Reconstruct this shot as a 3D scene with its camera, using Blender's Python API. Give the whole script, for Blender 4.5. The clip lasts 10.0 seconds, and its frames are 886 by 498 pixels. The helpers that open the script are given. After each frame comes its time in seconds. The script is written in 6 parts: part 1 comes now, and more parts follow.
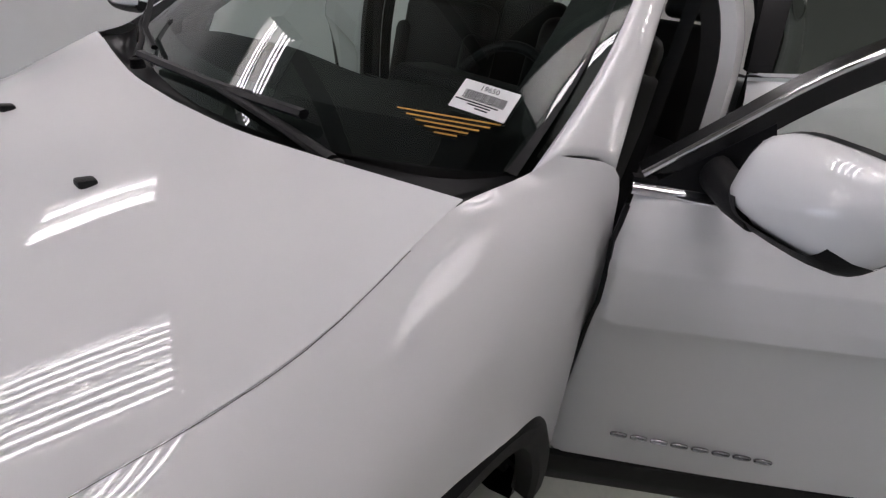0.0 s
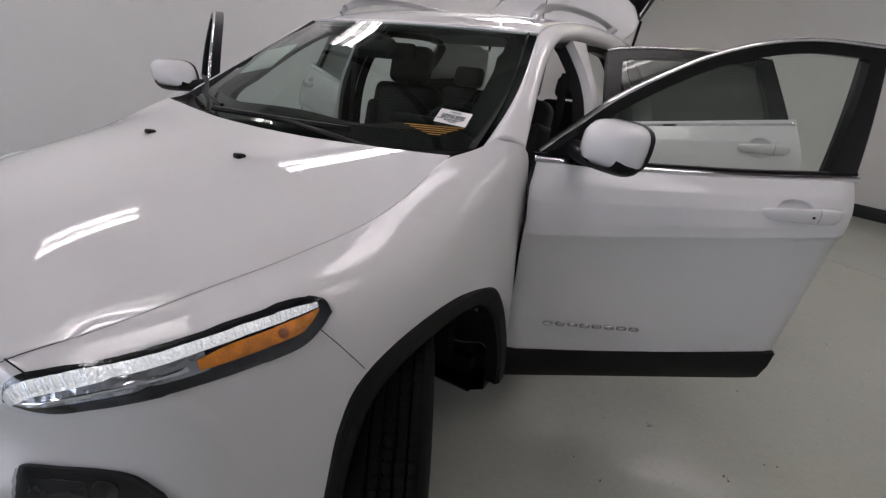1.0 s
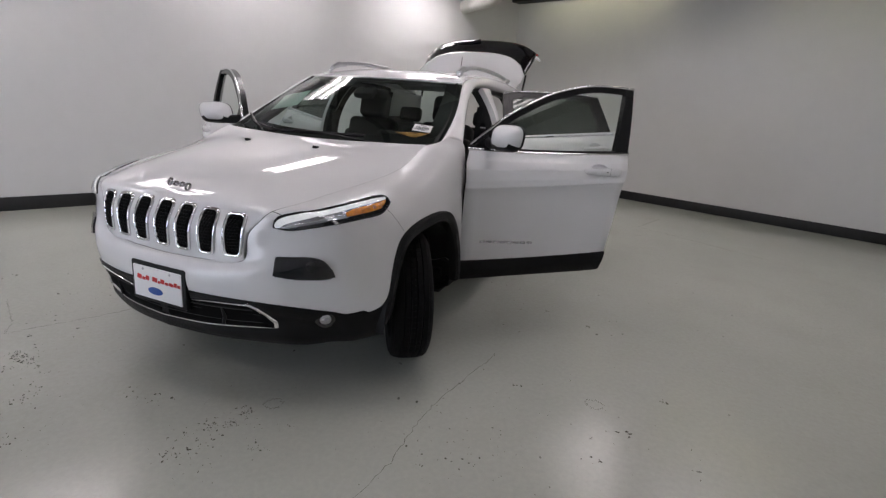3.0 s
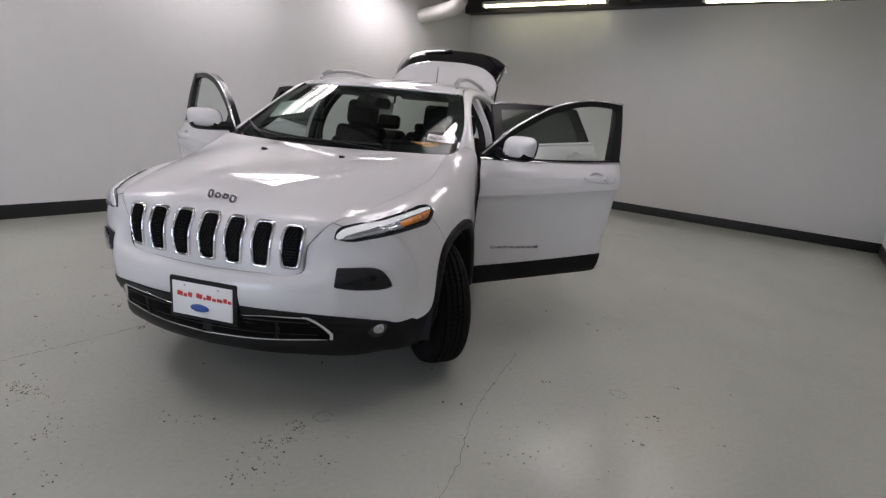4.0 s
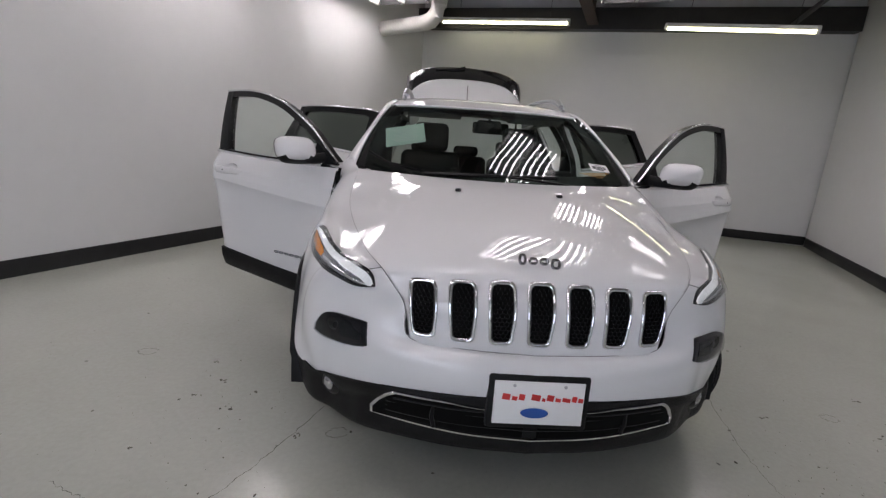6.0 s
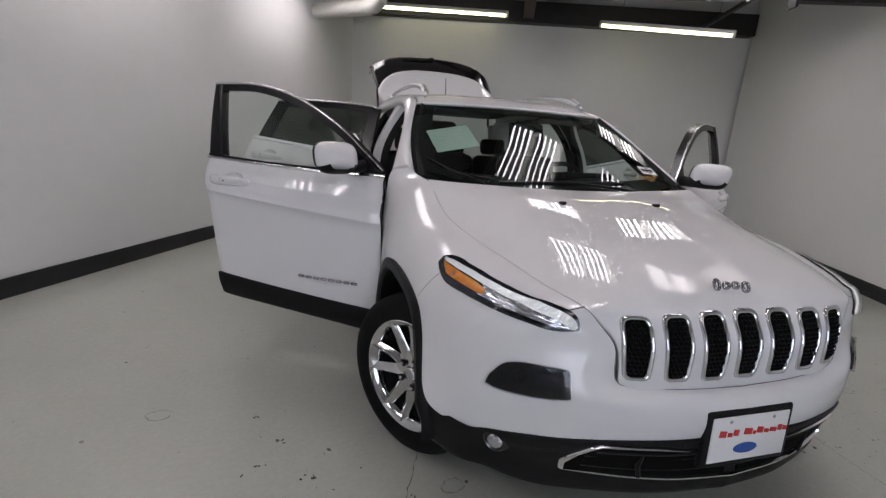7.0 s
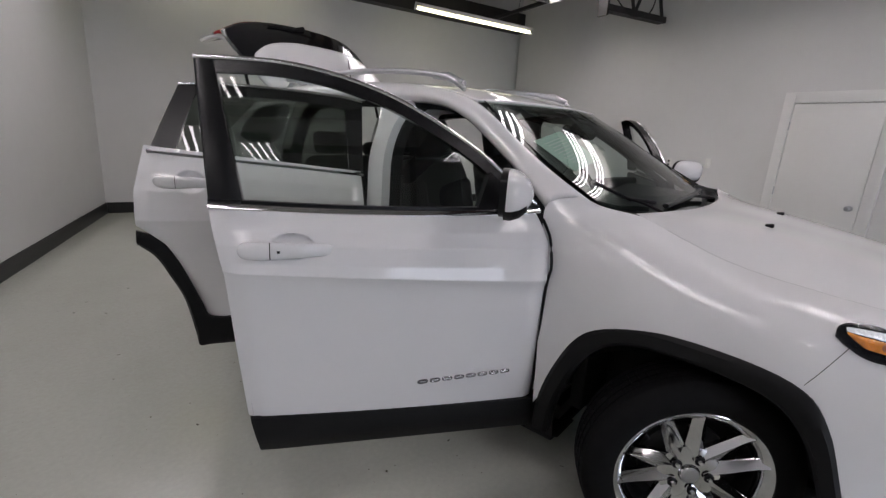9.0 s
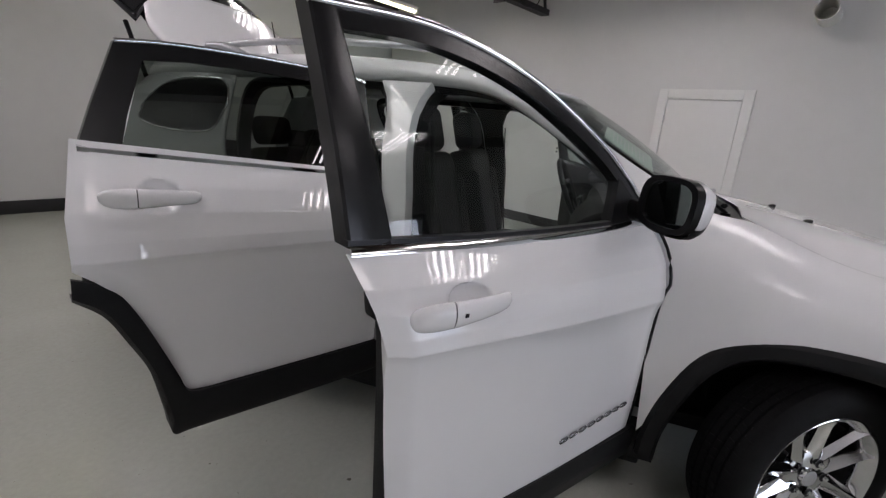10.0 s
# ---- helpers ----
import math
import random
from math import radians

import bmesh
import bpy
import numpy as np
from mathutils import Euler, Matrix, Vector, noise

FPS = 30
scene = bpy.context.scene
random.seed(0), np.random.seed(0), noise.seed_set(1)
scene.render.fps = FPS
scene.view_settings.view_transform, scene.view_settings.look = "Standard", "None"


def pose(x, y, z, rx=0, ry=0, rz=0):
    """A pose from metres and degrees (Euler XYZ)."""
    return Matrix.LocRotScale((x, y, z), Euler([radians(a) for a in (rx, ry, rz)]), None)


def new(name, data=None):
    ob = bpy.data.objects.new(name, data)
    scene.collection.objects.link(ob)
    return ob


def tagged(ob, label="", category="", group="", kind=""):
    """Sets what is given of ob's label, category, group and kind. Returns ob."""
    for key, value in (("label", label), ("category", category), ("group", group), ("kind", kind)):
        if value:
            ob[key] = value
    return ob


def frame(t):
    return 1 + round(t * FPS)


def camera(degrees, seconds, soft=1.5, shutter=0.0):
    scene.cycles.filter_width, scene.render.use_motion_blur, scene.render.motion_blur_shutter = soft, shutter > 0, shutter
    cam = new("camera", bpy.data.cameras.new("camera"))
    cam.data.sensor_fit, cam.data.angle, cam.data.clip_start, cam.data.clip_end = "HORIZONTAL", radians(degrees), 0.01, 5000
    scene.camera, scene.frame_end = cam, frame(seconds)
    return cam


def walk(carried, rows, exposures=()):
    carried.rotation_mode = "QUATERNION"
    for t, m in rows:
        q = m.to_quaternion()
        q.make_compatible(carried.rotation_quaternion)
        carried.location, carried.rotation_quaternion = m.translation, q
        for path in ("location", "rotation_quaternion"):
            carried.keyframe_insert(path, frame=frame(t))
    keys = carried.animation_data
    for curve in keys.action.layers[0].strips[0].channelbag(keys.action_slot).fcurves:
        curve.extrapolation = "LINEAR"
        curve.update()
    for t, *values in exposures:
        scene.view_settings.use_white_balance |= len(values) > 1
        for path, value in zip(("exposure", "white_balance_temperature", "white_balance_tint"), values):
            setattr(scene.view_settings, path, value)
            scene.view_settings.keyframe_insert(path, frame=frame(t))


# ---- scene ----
# camera: rows of seconds, place in metres, turn in degrees
cam = camera(88.0, 10.0, soft=1.3)
PATH = [
    (0, 1.143, -0.204, 1.537, 54.76, -3.38, 40.77),
    (0.5, 1.343, -0.521, 1.510, 61.38, -4.07, 37.62),
    (1, 1.484, -0.908, 1.486, 66.46, -4.21, 32.27),
    (1.5, 1.611, -1.279, 1.473, 70.07, -3.87, 29.36),
    (2, 1.727, -1.645, 1.448, 72.10, -3.81, 27.62),
    (2.5, 1.868, -1.988, 1.435, 72.42, -3.44, 24.80),
    (3, 1.901, -2.244, 1.425, 72.46, -3.67, 22.19),
    (4.5, 0.947, -2.510, 1.423, 74.49, -4.75, 7.88),
    (5, 0.478, -2.475, 1.408, 75.38, -4.47, 2.53),
    (5.5, 0.039, -2.377, 1.390, 76.12, -4.16, 0.83),
    (7, -1.308, -1.842, 1.417, 75.58, -3.89, -15.49),
    (7.5, -1.691, -1.522, 1.442, 75.41, -3.85, -24.92),
    (8, -2.021, -1.120, 1.441, 75.45, -3.93, -33.56),
    (8.5, -2.292, -0.680, 1.444, 75.64, -3.86, -42.83),
    (9, -2.471, -0.193, 1.439, 75.31, -3.56, -50.01),
    (9.2, -2.518, 0.043, 1.424, 75.35, -4.38, -53.81),
    (9.5, -2.566, 0.302, 1.421, 75.47, -4.36, -59.79),
    (10, -2.568, 0.765, 1.413, 74.68, -4.89, -69.85),
]
walk(cam, [(t, pose(x, y, z, rx, ry, rz)) for t, x, y, z, rx, ry, rz in PATH],
     [(0.0, -0.02), (1.0, -0.10), (2.0, 0.0), (3.0, 0.0), (4.5, 0.0), (5.5, -0.08), (7.0, -0.24), (8.0, -0.35), (9.0, -0.16), (10.0, -0.09)])

# ---- light: strip lamps under the ceiling are built with the room; a dim world closes the rest
world = bpy.data.worlds.new("world")
scene.world = world
world.use_nodes = True
world.node_tree.nodes["Background"].inputs[0].default_value = (0.75, 0.8, 0.9, 1)
world.node_tree.nodes["Background"].inputs[1].default_value = 0.02
scene.view_settings.exposure = 0.0
# tray tube strengths differ by side only to balance how bright the walls come out
TUBE_STRONG, TUBE_COOL, TUBE_DIM, TUBE_WARM, DAYLIGHT = 22.0, 17.5, 11.0, 7.0, 4.8


# ---- materials
def node_mat(name, color, rough=0.5, metal=0.0, coat=0.0, coat_rough=0.03, spec=0.5):
    m = bpy.data.materials.new(name)
    m.use_nodes = True
    b = m.node_tree.nodes["Principled BSDF"]
    b.inputs["Base Color"].default_value = (*color, 1)
    b.inputs["Roughness"].default_value = rough
    b.inputs["Metallic"].default_value = metal
    b.inputs["Coat Weight"].default_value = coat
    b.inputs["Coat Roughness"].default_value = coat_rough
    b.inputs["Specular IOR Level"].default_value = spec
    return m


def vary(m, amount=0.15, scale=8.0, bump=0.0, bump_scale=120.0, rough=0.0, spots=0.0, spot_scale=2.0):
    """Two scales of colour variation, roughness variation and fine relief, in object space metres."""
    nt = m.node_tree
    b = nt.nodes["Principled BSDF"]
    base = tuple(b.inputs["Base Color"].default_value)
    tc = nt.nodes.new("ShaderNodeTexCoord")
    n1 = nt.nodes.new("ShaderNodeTexNoise")
    n1.inputs["Scale"].default_value, n1.inputs["Detail"].default_value = scale, 8
    n2 = nt.nodes.new("ShaderNodeTexNoise")
    n2.inputs["Scale"].default_value, n2.inputs["Detail"].default_value = scale * 9, 5
    nt.links.new(tc.outputs["Object"], n1.inputs["Vector"])
    nt.links.new(tc.outputs["Object"], n2.inputs["Vector"])
    add = nt.nodes.new("ShaderNodeMath")
    add.operation = "MULTIPLY_ADD"
    add.inputs[1].default_value = 0.45
    nt.links.new(n2.outputs["Fac"], add.inputs[0])
    nt.links.new(n1.outputs["Fac"], add.inputs[2])
    ramp = nt.nodes.new("ShaderNodeValToRGB")
    ramp.color_ramp.elements[0].position, ramp.color_ramp.elements[1].position = 0.45, 1.0
    ramp.color_ramp.elements[0].color = tuple(c * (1 - amount) for c in base[:3]) + (1,)
    ramp.color_ramp.elements[1].color = tuple(min(1, c * (1 + amount)) for c in base[:3]) + (1,)
    nt.links.new(add.outputs[0], ramp.inputs[0])
    nt.links.new(ramp.outputs[0], b.inputs["Base Color"])
    if rough:
        mr = nt.nodes.new("ShaderNodeMapRange")
        r0 = b.inputs["Roughness"].default_value
        mr.inputs["From Min"].default_value, mr.inputs["From Max"].default_value = 0.35, 0.65
        mr.inputs["To Min"].default_value, mr.inputs["To Max"].default_value = max(0.02, r0 - rough), r0 + rough
        nt.links.new(n1.outputs["Fac"], mr.inputs["Value"])
        nt.links.new(mr.outputs[0], b.inputs["Roughness"])
    if bump:
        n3 = nt.nodes.new("ShaderNodeTexNoise")
        n3.inputs["Scale"].default_value, n3.inputs["Detail"].default_value = bump_scale, 3
        nt.links.new(tc.outputs["Object"], n3.inputs["Vector"])
        bp = nt.nodes.new("ShaderNodeBump")
        bp.inputs["Strength"].default_value, bp.inputs["Distance"].default_value = bump, 0.004
        nt.links.new(n3.outputs["Fac"], bp.inputs["Height"])
        nt.links.new(bp.outputs[0], b.inputs["Normal"])
    return m


def glass_mat(name, tint, rough=0.0, ior=1.55):
    """Thin sheet glass: a tinted clear layer with a mirror-like gloss set by the angle."""
    m = bpy.data.materials.new(name)
    m.use_nodes = True
    nt = m.node_tree
    nt.nodes.clear()
    out = nt.nodes.new("ShaderNodeOutputMaterial")
    mix = nt.nodes.new("ShaderNodeMixShader")
    tr = nt.nodes.new("ShaderNodeBsdfTransparent")
    tr.inputs[0].default_value = (*tint, 1)
    gl = nt.nodes.new("ShaderNodeBsdfGlossy")
    gl.inputs["Roughness"].default_value = rough
    # gloss rises towards grazing angles, alike on both faces of the sheet
    f0 = 1.3 * ((ior - 1) / (ior + 1)) ** 2
    lw = nt.nodes.new("ShaderNodeLayerWeight")
    lw.inputs["Blend"].default_value = 0.5
    pw = nt.nodes.new("ShaderNodeMath")
    pw.operation = "POWER"
    pw.inputs[1].default_value = 4.5
    nt.links.new(lw.outputs["Facing"], pw.inputs[0])
    fr = nt.nodes.new("ShaderNodeMath")
    fr.operation = "MULTIPLY_ADD"
    fr.inputs[1].default_value, fr.inputs[2].default_value = 0.95 - f0, f0
    nt.links.new(pw.outputs[0], fr.inputs[0])
    nt.links.new(fr.outputs[0], mix.inputs[0])
    nt.links.new(tr.outputs[0], mix.inputs[1])
    nt.links.new(gl.outputs[0], mix.inputs[2])
    nt.links.new(mix.outputs[0], out.inputs[0])
    return m


def emit_mat(name, color, strength):
    m = bpy.data.materials.new(name)
    m.use_nodes = True
    b = m.node_tree.nodes["Principled BSDF"]
    b.inputs["Base Color"].default_value = (*color, 1)
    b.inputs["Emission Color"].default_value = (*color, 1)
    b.inputs["Emission Strength"].default_value = strength
    return m


PAINT = vary(node_mat("white_paint", (0.71, 0.71, 0.72), 0.9, coat=1.0, coat_rough=0.008, spec=0.0), 0.015, 0.7)
PLASTIC = vary(node_mat("black_plastic", (0.0065, 0.0065, 0.0072), 0.48, spec=0.2), 0.2, 20, 0.25, 700)
GLOSSBLACK = node_mat("gloss_black", (0.008, 0.008, 0.01), 0.12, coat=0.4)
SATINBLACK = vary(node_mat("satin_black", (0.007, 0.007, 0.008), 0.32, spec=0.16), 0.2, 15)
POSTFILM = vary(node_mat("black_film", (0.007, 0.007, 0.008), 0.26, spec=0.32), 0.2, 15)
CHROME = vary(node_mat("chrome", (0.74, 0.74, 0.76), 0.06, 1.0), 0.04, 12)
EMBLEM = node_mat("dark_chrome", (0.38, 0.38, 0.40), 0.16, 1.0)
SATINCHROME = node_mat("satin_metal", (0.47, 0.48, 0.50), 0.36, 1.0)
ALLOY = vary(node_mat("polished_alloy", (0.64, 0.64, 0.65), 0.11, 1.0), 0.05, 25, rough=0.03)
POCKET = vary(node_mat("dark_pocket", (0.012, 0.012, 0.013), 0.6, spec=0.2), 0.3, 20)
DARKALLOY = vary(node_mat("dark_metal", (0.05, 0.05, 0.052), 0.5, 0.6), 0.3, 20)
RUBBER = vary(node_mat("tyre_rubber", (0.006, 0.006, 0.0065), 0.65, spec=0.12), 0.3, 30, 0.3, 300)
GLASS = glass_mat("clear_glass", (0.80, 0.86, 0.82))
WSGLASS = glass_mat("windscreen_glass", (0.56, 0.655, 0.61))
TINTED = glass_mat("tinted_glass", (0.13, 0.15, 0.135))
LENS = glass_mat("lamp_lens", (0.93, 0.95, 0.97), 0.0, 1.22)
DARKLENS = glass_mat("smoked_lens", (0.50, 0.51, 0.55), 0.0, 1.45)
SMOKE = vary(node_mat("smoked_bowl", (0.016, 0.016, 0.020), 0.30, 0.2), 0.5, 9)
SMOKELIGHT = vary(node_mat("smoked_reflector", (0.06, 0.06, 0.072), 0.25, 0.6), 0.3, 30)
MIRROR = node_mat("mirror", (0.36, 0.39, 0.39), 0.02, 1.0)
AMBER = vary(node_mat("amber_plastic", (0.74, 0.24, 0.02), 0.18, coat=0.6), 0.35, 45, 0.5, 160)
RED = node_mat("red_lens", (0.35, 0.01, 0.012), 0.12, coat=0.6)
LEATHER = vary(node_mat("black_leather", (0.009, 0.009, 0.010), 0.5, spec=0.35), 0.25, 12, 0.2, 260)
TRIM = vary(node_mat("grey_trim", (0.009, 0.009, 0.0095), 0.65, spec=0.2), 0.2, 12, 0.2, 400)
LINER = vary(node_mat("headliner", (0.16, 0.16, 0.155), 0.9), 0.1, 20)
PAPER = vary(node_mat("paper", (0.78, 0.78, 0.78), 0.6), 0.03, 10)
STRIPE_ORANGE = node_mat("orange_stripe", (0.50, 0.27, 0.05), 0.5)
PAPERGREEN = vary(node_mat("green_paper", (0.55, 0.68, 0.60), 0.6), 0.03, 10)
INK = node_mat("ink", (0.02, 0.02, 0.025), 0.6)
REDINK = node_mat("red_ink", (0.55, 0.03, 0.03), 0.5)
BLUEINK = node_mat("blue_ink", (0.02, 0.08, 0.32), 0.4)


def facet_mat(name, color, rough, metal, scale, strength, glow=0.0):
    """Moulded lamp optics: small facets that catch the light."""
    m = node_mat(name, color, rough, metal)
    nt = m.node_tree
    b = nt.nodes["Principled BSDF"]
    b.inputs["Emission Color"].default_value = (1.0, 0.99, 0.97, 1)
    b.inputs["Emission Strength"].default_value = glow
    tc = nt.nodes.new("ShaderNodeTexCoord")
    vo = nt.nodes.new("ShaderNodeTexVoronoi")
    vo.inputs["Scale"].default_value = scale
    nt.links.new(tc.outputs["Object"], vo.inputs["Vector"])
    bp = nt.nodes.new("ShaderNodeBump")
    bp.inputs["Strength"].default_value, bp.inputs["Distance"].default_value = strength, 0.004
    nt.links.new(vo.outputs["Distance"], bp.inputs["Height"])
    nt.links.new(bp.outputs[0], b.inputs["Normal"])
    return m


DRL = facet_mat("lamp_strip", (0.58, 0.58, 0.60), 0.22, 0.7, 150, 0.9, 0.45)
RIBCLEAR = node_mat("clear_rib", (0.86, 0.87, 0.9), 0.15, 0.4)
LAMPDARK = facet_mat("lamp_silver", (0.50, 0.50, 0.53), 0.22, 0.9, 60, 0.8)
AMBERDARK = node_mat("dark_amber", (0.35, 0.11, 0.02), 0.3)
VOID = node_mat("void_black", (0.003, 0.003, 0.003), 0.8, spec=0.1)
WALLPAINT = vary(node_mat("wall_paint", (0.67, 0.67, 0.665), 0.38), 0.03, 0.8, 0.12, 60, rough=0.06)
BASEBLACK = vary(node_mat("black_baseboard", (0.012, 0.012, 0.013), 0.45), 0.3, 10)
DOORPAINT = vary(node_mat("door_paint", (0.74, 0.74, 0.73), 0.35), 0.02, 1.5)
DECK = vary(node_mat("roof_deck", (0.42, 0.41, 0.38), 0.85), 0.15, 1.5)
STEELBROWN = vary(node_mat("brown_steel", (0.050, 0.026, 0.018), 0.6), 0.35, 5)
DARKSTEEL = vary(node_mat("dark_steel", (0.02, 0.018, 0.018), 0.55), 0.3, 6)
DUCTPAINT = vary(node_mat("duct_paint", (0.55, 0.54, 0.50), 0.4), 0.08, 4)
FIXTURE = vary(node_mat("fixture_white", (0.75, 0.75, 0.72), 0.4), 0.05, 6)
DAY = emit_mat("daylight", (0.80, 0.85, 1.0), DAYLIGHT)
TUBEC = emit_mat("tube_cool", (1.0, 0.928, 0.962), TUBE_COOL)
TUBEHI = emit_mat("tube_strong", (1.0, 0.93, 0.965), TUBE_STRONG)
TUBELO = emit_mat("tube_dim", (1.0, 0.928, 0.955), TUBE_DIM)
TUBEW = emit_mat("tube_warm", (1.0, 0.94, 0.62), TUBE_WARM)


def floor_mat():
    m = node_mat("epoxy_floor", (0.40, 0.42, 0.375), 0.22, spec=0.55)
    nt = m.node_tree
    b = nt.nodes["Principled BSDF"]
    tc = nt.nodes.new("ShaderNodeTexCoord")

    def noise_node(scale, detail, rough=0.55):
        n = nt.nodes.new("ShaderNodeTexNoise")
        n.inputs["Scale"].default_value, n.inputs["Detail"].default_value, n.inputs["Roughness"].default_value = scale, detail, rough
        nt.links.new(tc.outputs["Object"], n.inputs["Vector"])
        return n

    def ramp(src, p0, p1, c0, c1):
        r = nt.nodes.new("ShaderNodeValToRGB")
        r.color_ramp.elements[0].position, r.color_ramp.elements[1].position = p0, p1
        r.color_ramp.elements[0].color, r.color_ramp.elements[1].color = (*c0, 1), (*c1, 1)
        nt.links.new(src, r.inputs[0])
        return r

    def mult(a, c):
        x = nt.nodes.new("ShaderNodeMix")
        x.data_type, x.blend_type = "RGBA", "MULTIPLY"
        x.inputs["Factor"].default_value = 1.0
        nt.links.new(a, x.inputs["A"])
        nt.links.new(c, x.inputs["B"])
        return x.outputs["Result"]

    big = noise_node(0.7, 6)
    fine = noise_node(40, 4)
    stain = noise_node(2.2, 8, 0.65)
    speck = nt.nodes.new("ShaderNodeTexVoronoi")
    speck.inputs["Scale"].default_value = 22
    nt.links.new(tc.outputs["Object"], speck.inputs["Vector"])
    base = ramp(big.outputs["Fac"], 0.3, 0.7, (0.43, 0.445, 0.395), (0.475, 0.485, 0.435))
    st = ramp(stain.outputs["Fac"], 0.28, 0.5, (0.96, 0.955, 0.945), (1, 1, 1))
    fg = ramp(fine.outputs["Fac"], 0.3, 0.7, (0.95, 0.95, 0.95), (1.03, 1.03, 1.03))
    sp = ramp(speck.outputs["Distance"], 0.025, 0.045, (0.45, 0.43, 0.40), (1, 1, 1))
    col = mult(mult(mult(base.outputs[0], st.outputs[0]), fg.outputs[0]), sp.outputs[0])
    nt.links.new(col, b.inputs["Base Color"])
    rr = ramp(big.outputs["Fac"], 0.3, 0.7, (0.12,) * 3, (0.17,) * 3)
    nt.links.new(rr.outputs[0], b.inputs["Roughness"])
    bp = nt.nodes.new("ShaderNodeBump")
    bp.inputs["Strength"].default_value, bp.inputs["Distance"].default_value = 0.38, 0.0016
    mid = noise_node(110, 3)
    nt.links.new(mid.outputs["Fac"], bp.inputs["Height"])
    nt.links.new(bp.outputs[0], b.inputs["Normal"])
    return m


FLOORMAT = floor_mat()


# ---- mesh tools
from mathutils.bvhtree import BVHTree


def mesh_ob(name, verts, faces, mat, parent=None, label="", side=1, smooth=35, thick=0.0, weld=False):
    """One mesh object from points and faces; side=-1 mirrors it in x."""
    vs = [(v[0] * side, v[1], v[2]) for v in verts]
    fs = [tuple(reversed(f)) for f in faces] if side < 0 else [tuple(f) for f in faces]
    me = bpy.data.meshes.new(name)
    me.from_pydata(vs, [], fs)
    if weld:
        bm = bmesh.new()
        bm.from_mesh(me)
        bmesh.ops.remove_doubles(bm, verts=bm.verts, dist=0.0006)
        bmesh.ops.delete(bm, geom=[q for q in bm.verts if not q.link_faces], context="VERTS")
        bm.to_mesh(me)
        bm.free()
    if smooth:
        me.polygons.foreach_set("use_smooth", [True] * len(me.polygons))
        me.set_sharp_from_angle(angle=radians(smooth))
    me.materials.append(mat)
    me.update()
    ob = new(name, me)
    if parent:
        ob.parent = parent
    if label:
        tagged(ob, label)
    if thick:
        s = ob.modifiers.new("thickness", "SOLIDIFY")
        s.thickness, s.offset = thick, -1
    return ob


def part(name, bm, mat, parent, label="", side=1, smooth=35):
    """Links a bmesh as one mesh object under a thing or a part."""
    bm.verts.index_update()
    v = [tuple(p.co) for p in bm.verts]
    f = [[p.index for p in q.verts] for q in bm.faces]
    bm.free()
    return mesh_ob(name, v, f, mat, parent, label, side, smooth)


def spline(pts, n):
    """n points on a Catmull-Rom curve through pts, by even parameter."""
    p = np.array(pts, float)
    k = len(p)
    ext = np.vstack([2 * p[0] - p[1], p, 2 * p[-1] - p[-2]])
    out = []
    for u in np.linspace(0, k - 1, n):
        i = min(int(u), k - 2)
        t = u - i
        a, b, c, d = ext[i:i + 4]
        out.append(0.5 * ((2 * b) + (c - a) * t + (2 * a - 5 * b + 4 * c - d) * t * t + (3 * b - a - 3 * c + d) * t ** 3))
    return np.array(out)


def loft(sections, nu, nv):
    """A surface grid of nu x nv points through sections (each a list of points)."""
    rows = np.array([spline(s, nv) for s in sections])
    return np.stack([spline(rows[:, j], nu) for j in range(nv)], 1)


def smoothed(g, times):
    """Relaxes the inner points of a half grid (middle of the car at v = 0), borders kept."""
    g = g.copy()
    for _ in range(times):
        m = np.concatenate([g[:, 1:2] * np.array([-1, 1, 1]), g], 1)
        h = 0.5 * m[1:-1, 1:-1] + 0.125 * (m[:-2, 1:-1] + m[2:, 1:-1] + m[1:-1, :-2] + m[1:-1, 2:])
        g[1:-1, :-1] = h
    return g


def grid_faces(nu, nv, flip=False, wrap_u=False, wrap_v=False):
    f = []
    for i in range(nu if wrap_u else nu - 1):
        for j in range(nv if wrap_v else nv - 1):
            i2, j2 = (i + 1) % nu, (j + 1) % nv
            q = (i * nv + j, i2 * nv + j, i2 * nv + j2, i * nv + j2)
            f.append(q[::-1] if flip else q)
    return f


def grid_ob(name, g, mat, parent, label="", side=1, smooth=35, flip=False, thick=0.0):
    """thick: a panel, whose normals are turned away from the car's middle."""
    nu, nv = g.shape[:2]
    if thick:
        a, b, c = g[:-1, :-1], g[1:, :-1], g[:-1, 1:]
        nor = np.cross(b - a, c - a)
        flip = float((nor * (a - np.array([0.0, 1.2, 0.7]))).sum()) < 0
    return mesh_ob(name, g.reshape(-1, 3), grid_faces(nu, nv, flip), mat, parent, label, side, smooth, thick)


def bvh_of(g, flip=False):
    return BVHTree.FromPolygons([tuple(p) for p in g.reshape(-1, 3)], grid_faces(*g.shape[:2], flip))


def onto(bvh, pts, off):
    """Points laid on a surface and lifted off it along its normal, away from the car's middle."""
    out = []
    for p in pts:
        loc, nor, _, _ = bvh.find_nearest(Vector(p))
        if nor.dot(loc - Vector((0, 0.9, 0.6))) < 0:
            nor = -nor
        out.append(np.array(loc + nor * off))
    return np.array(out)


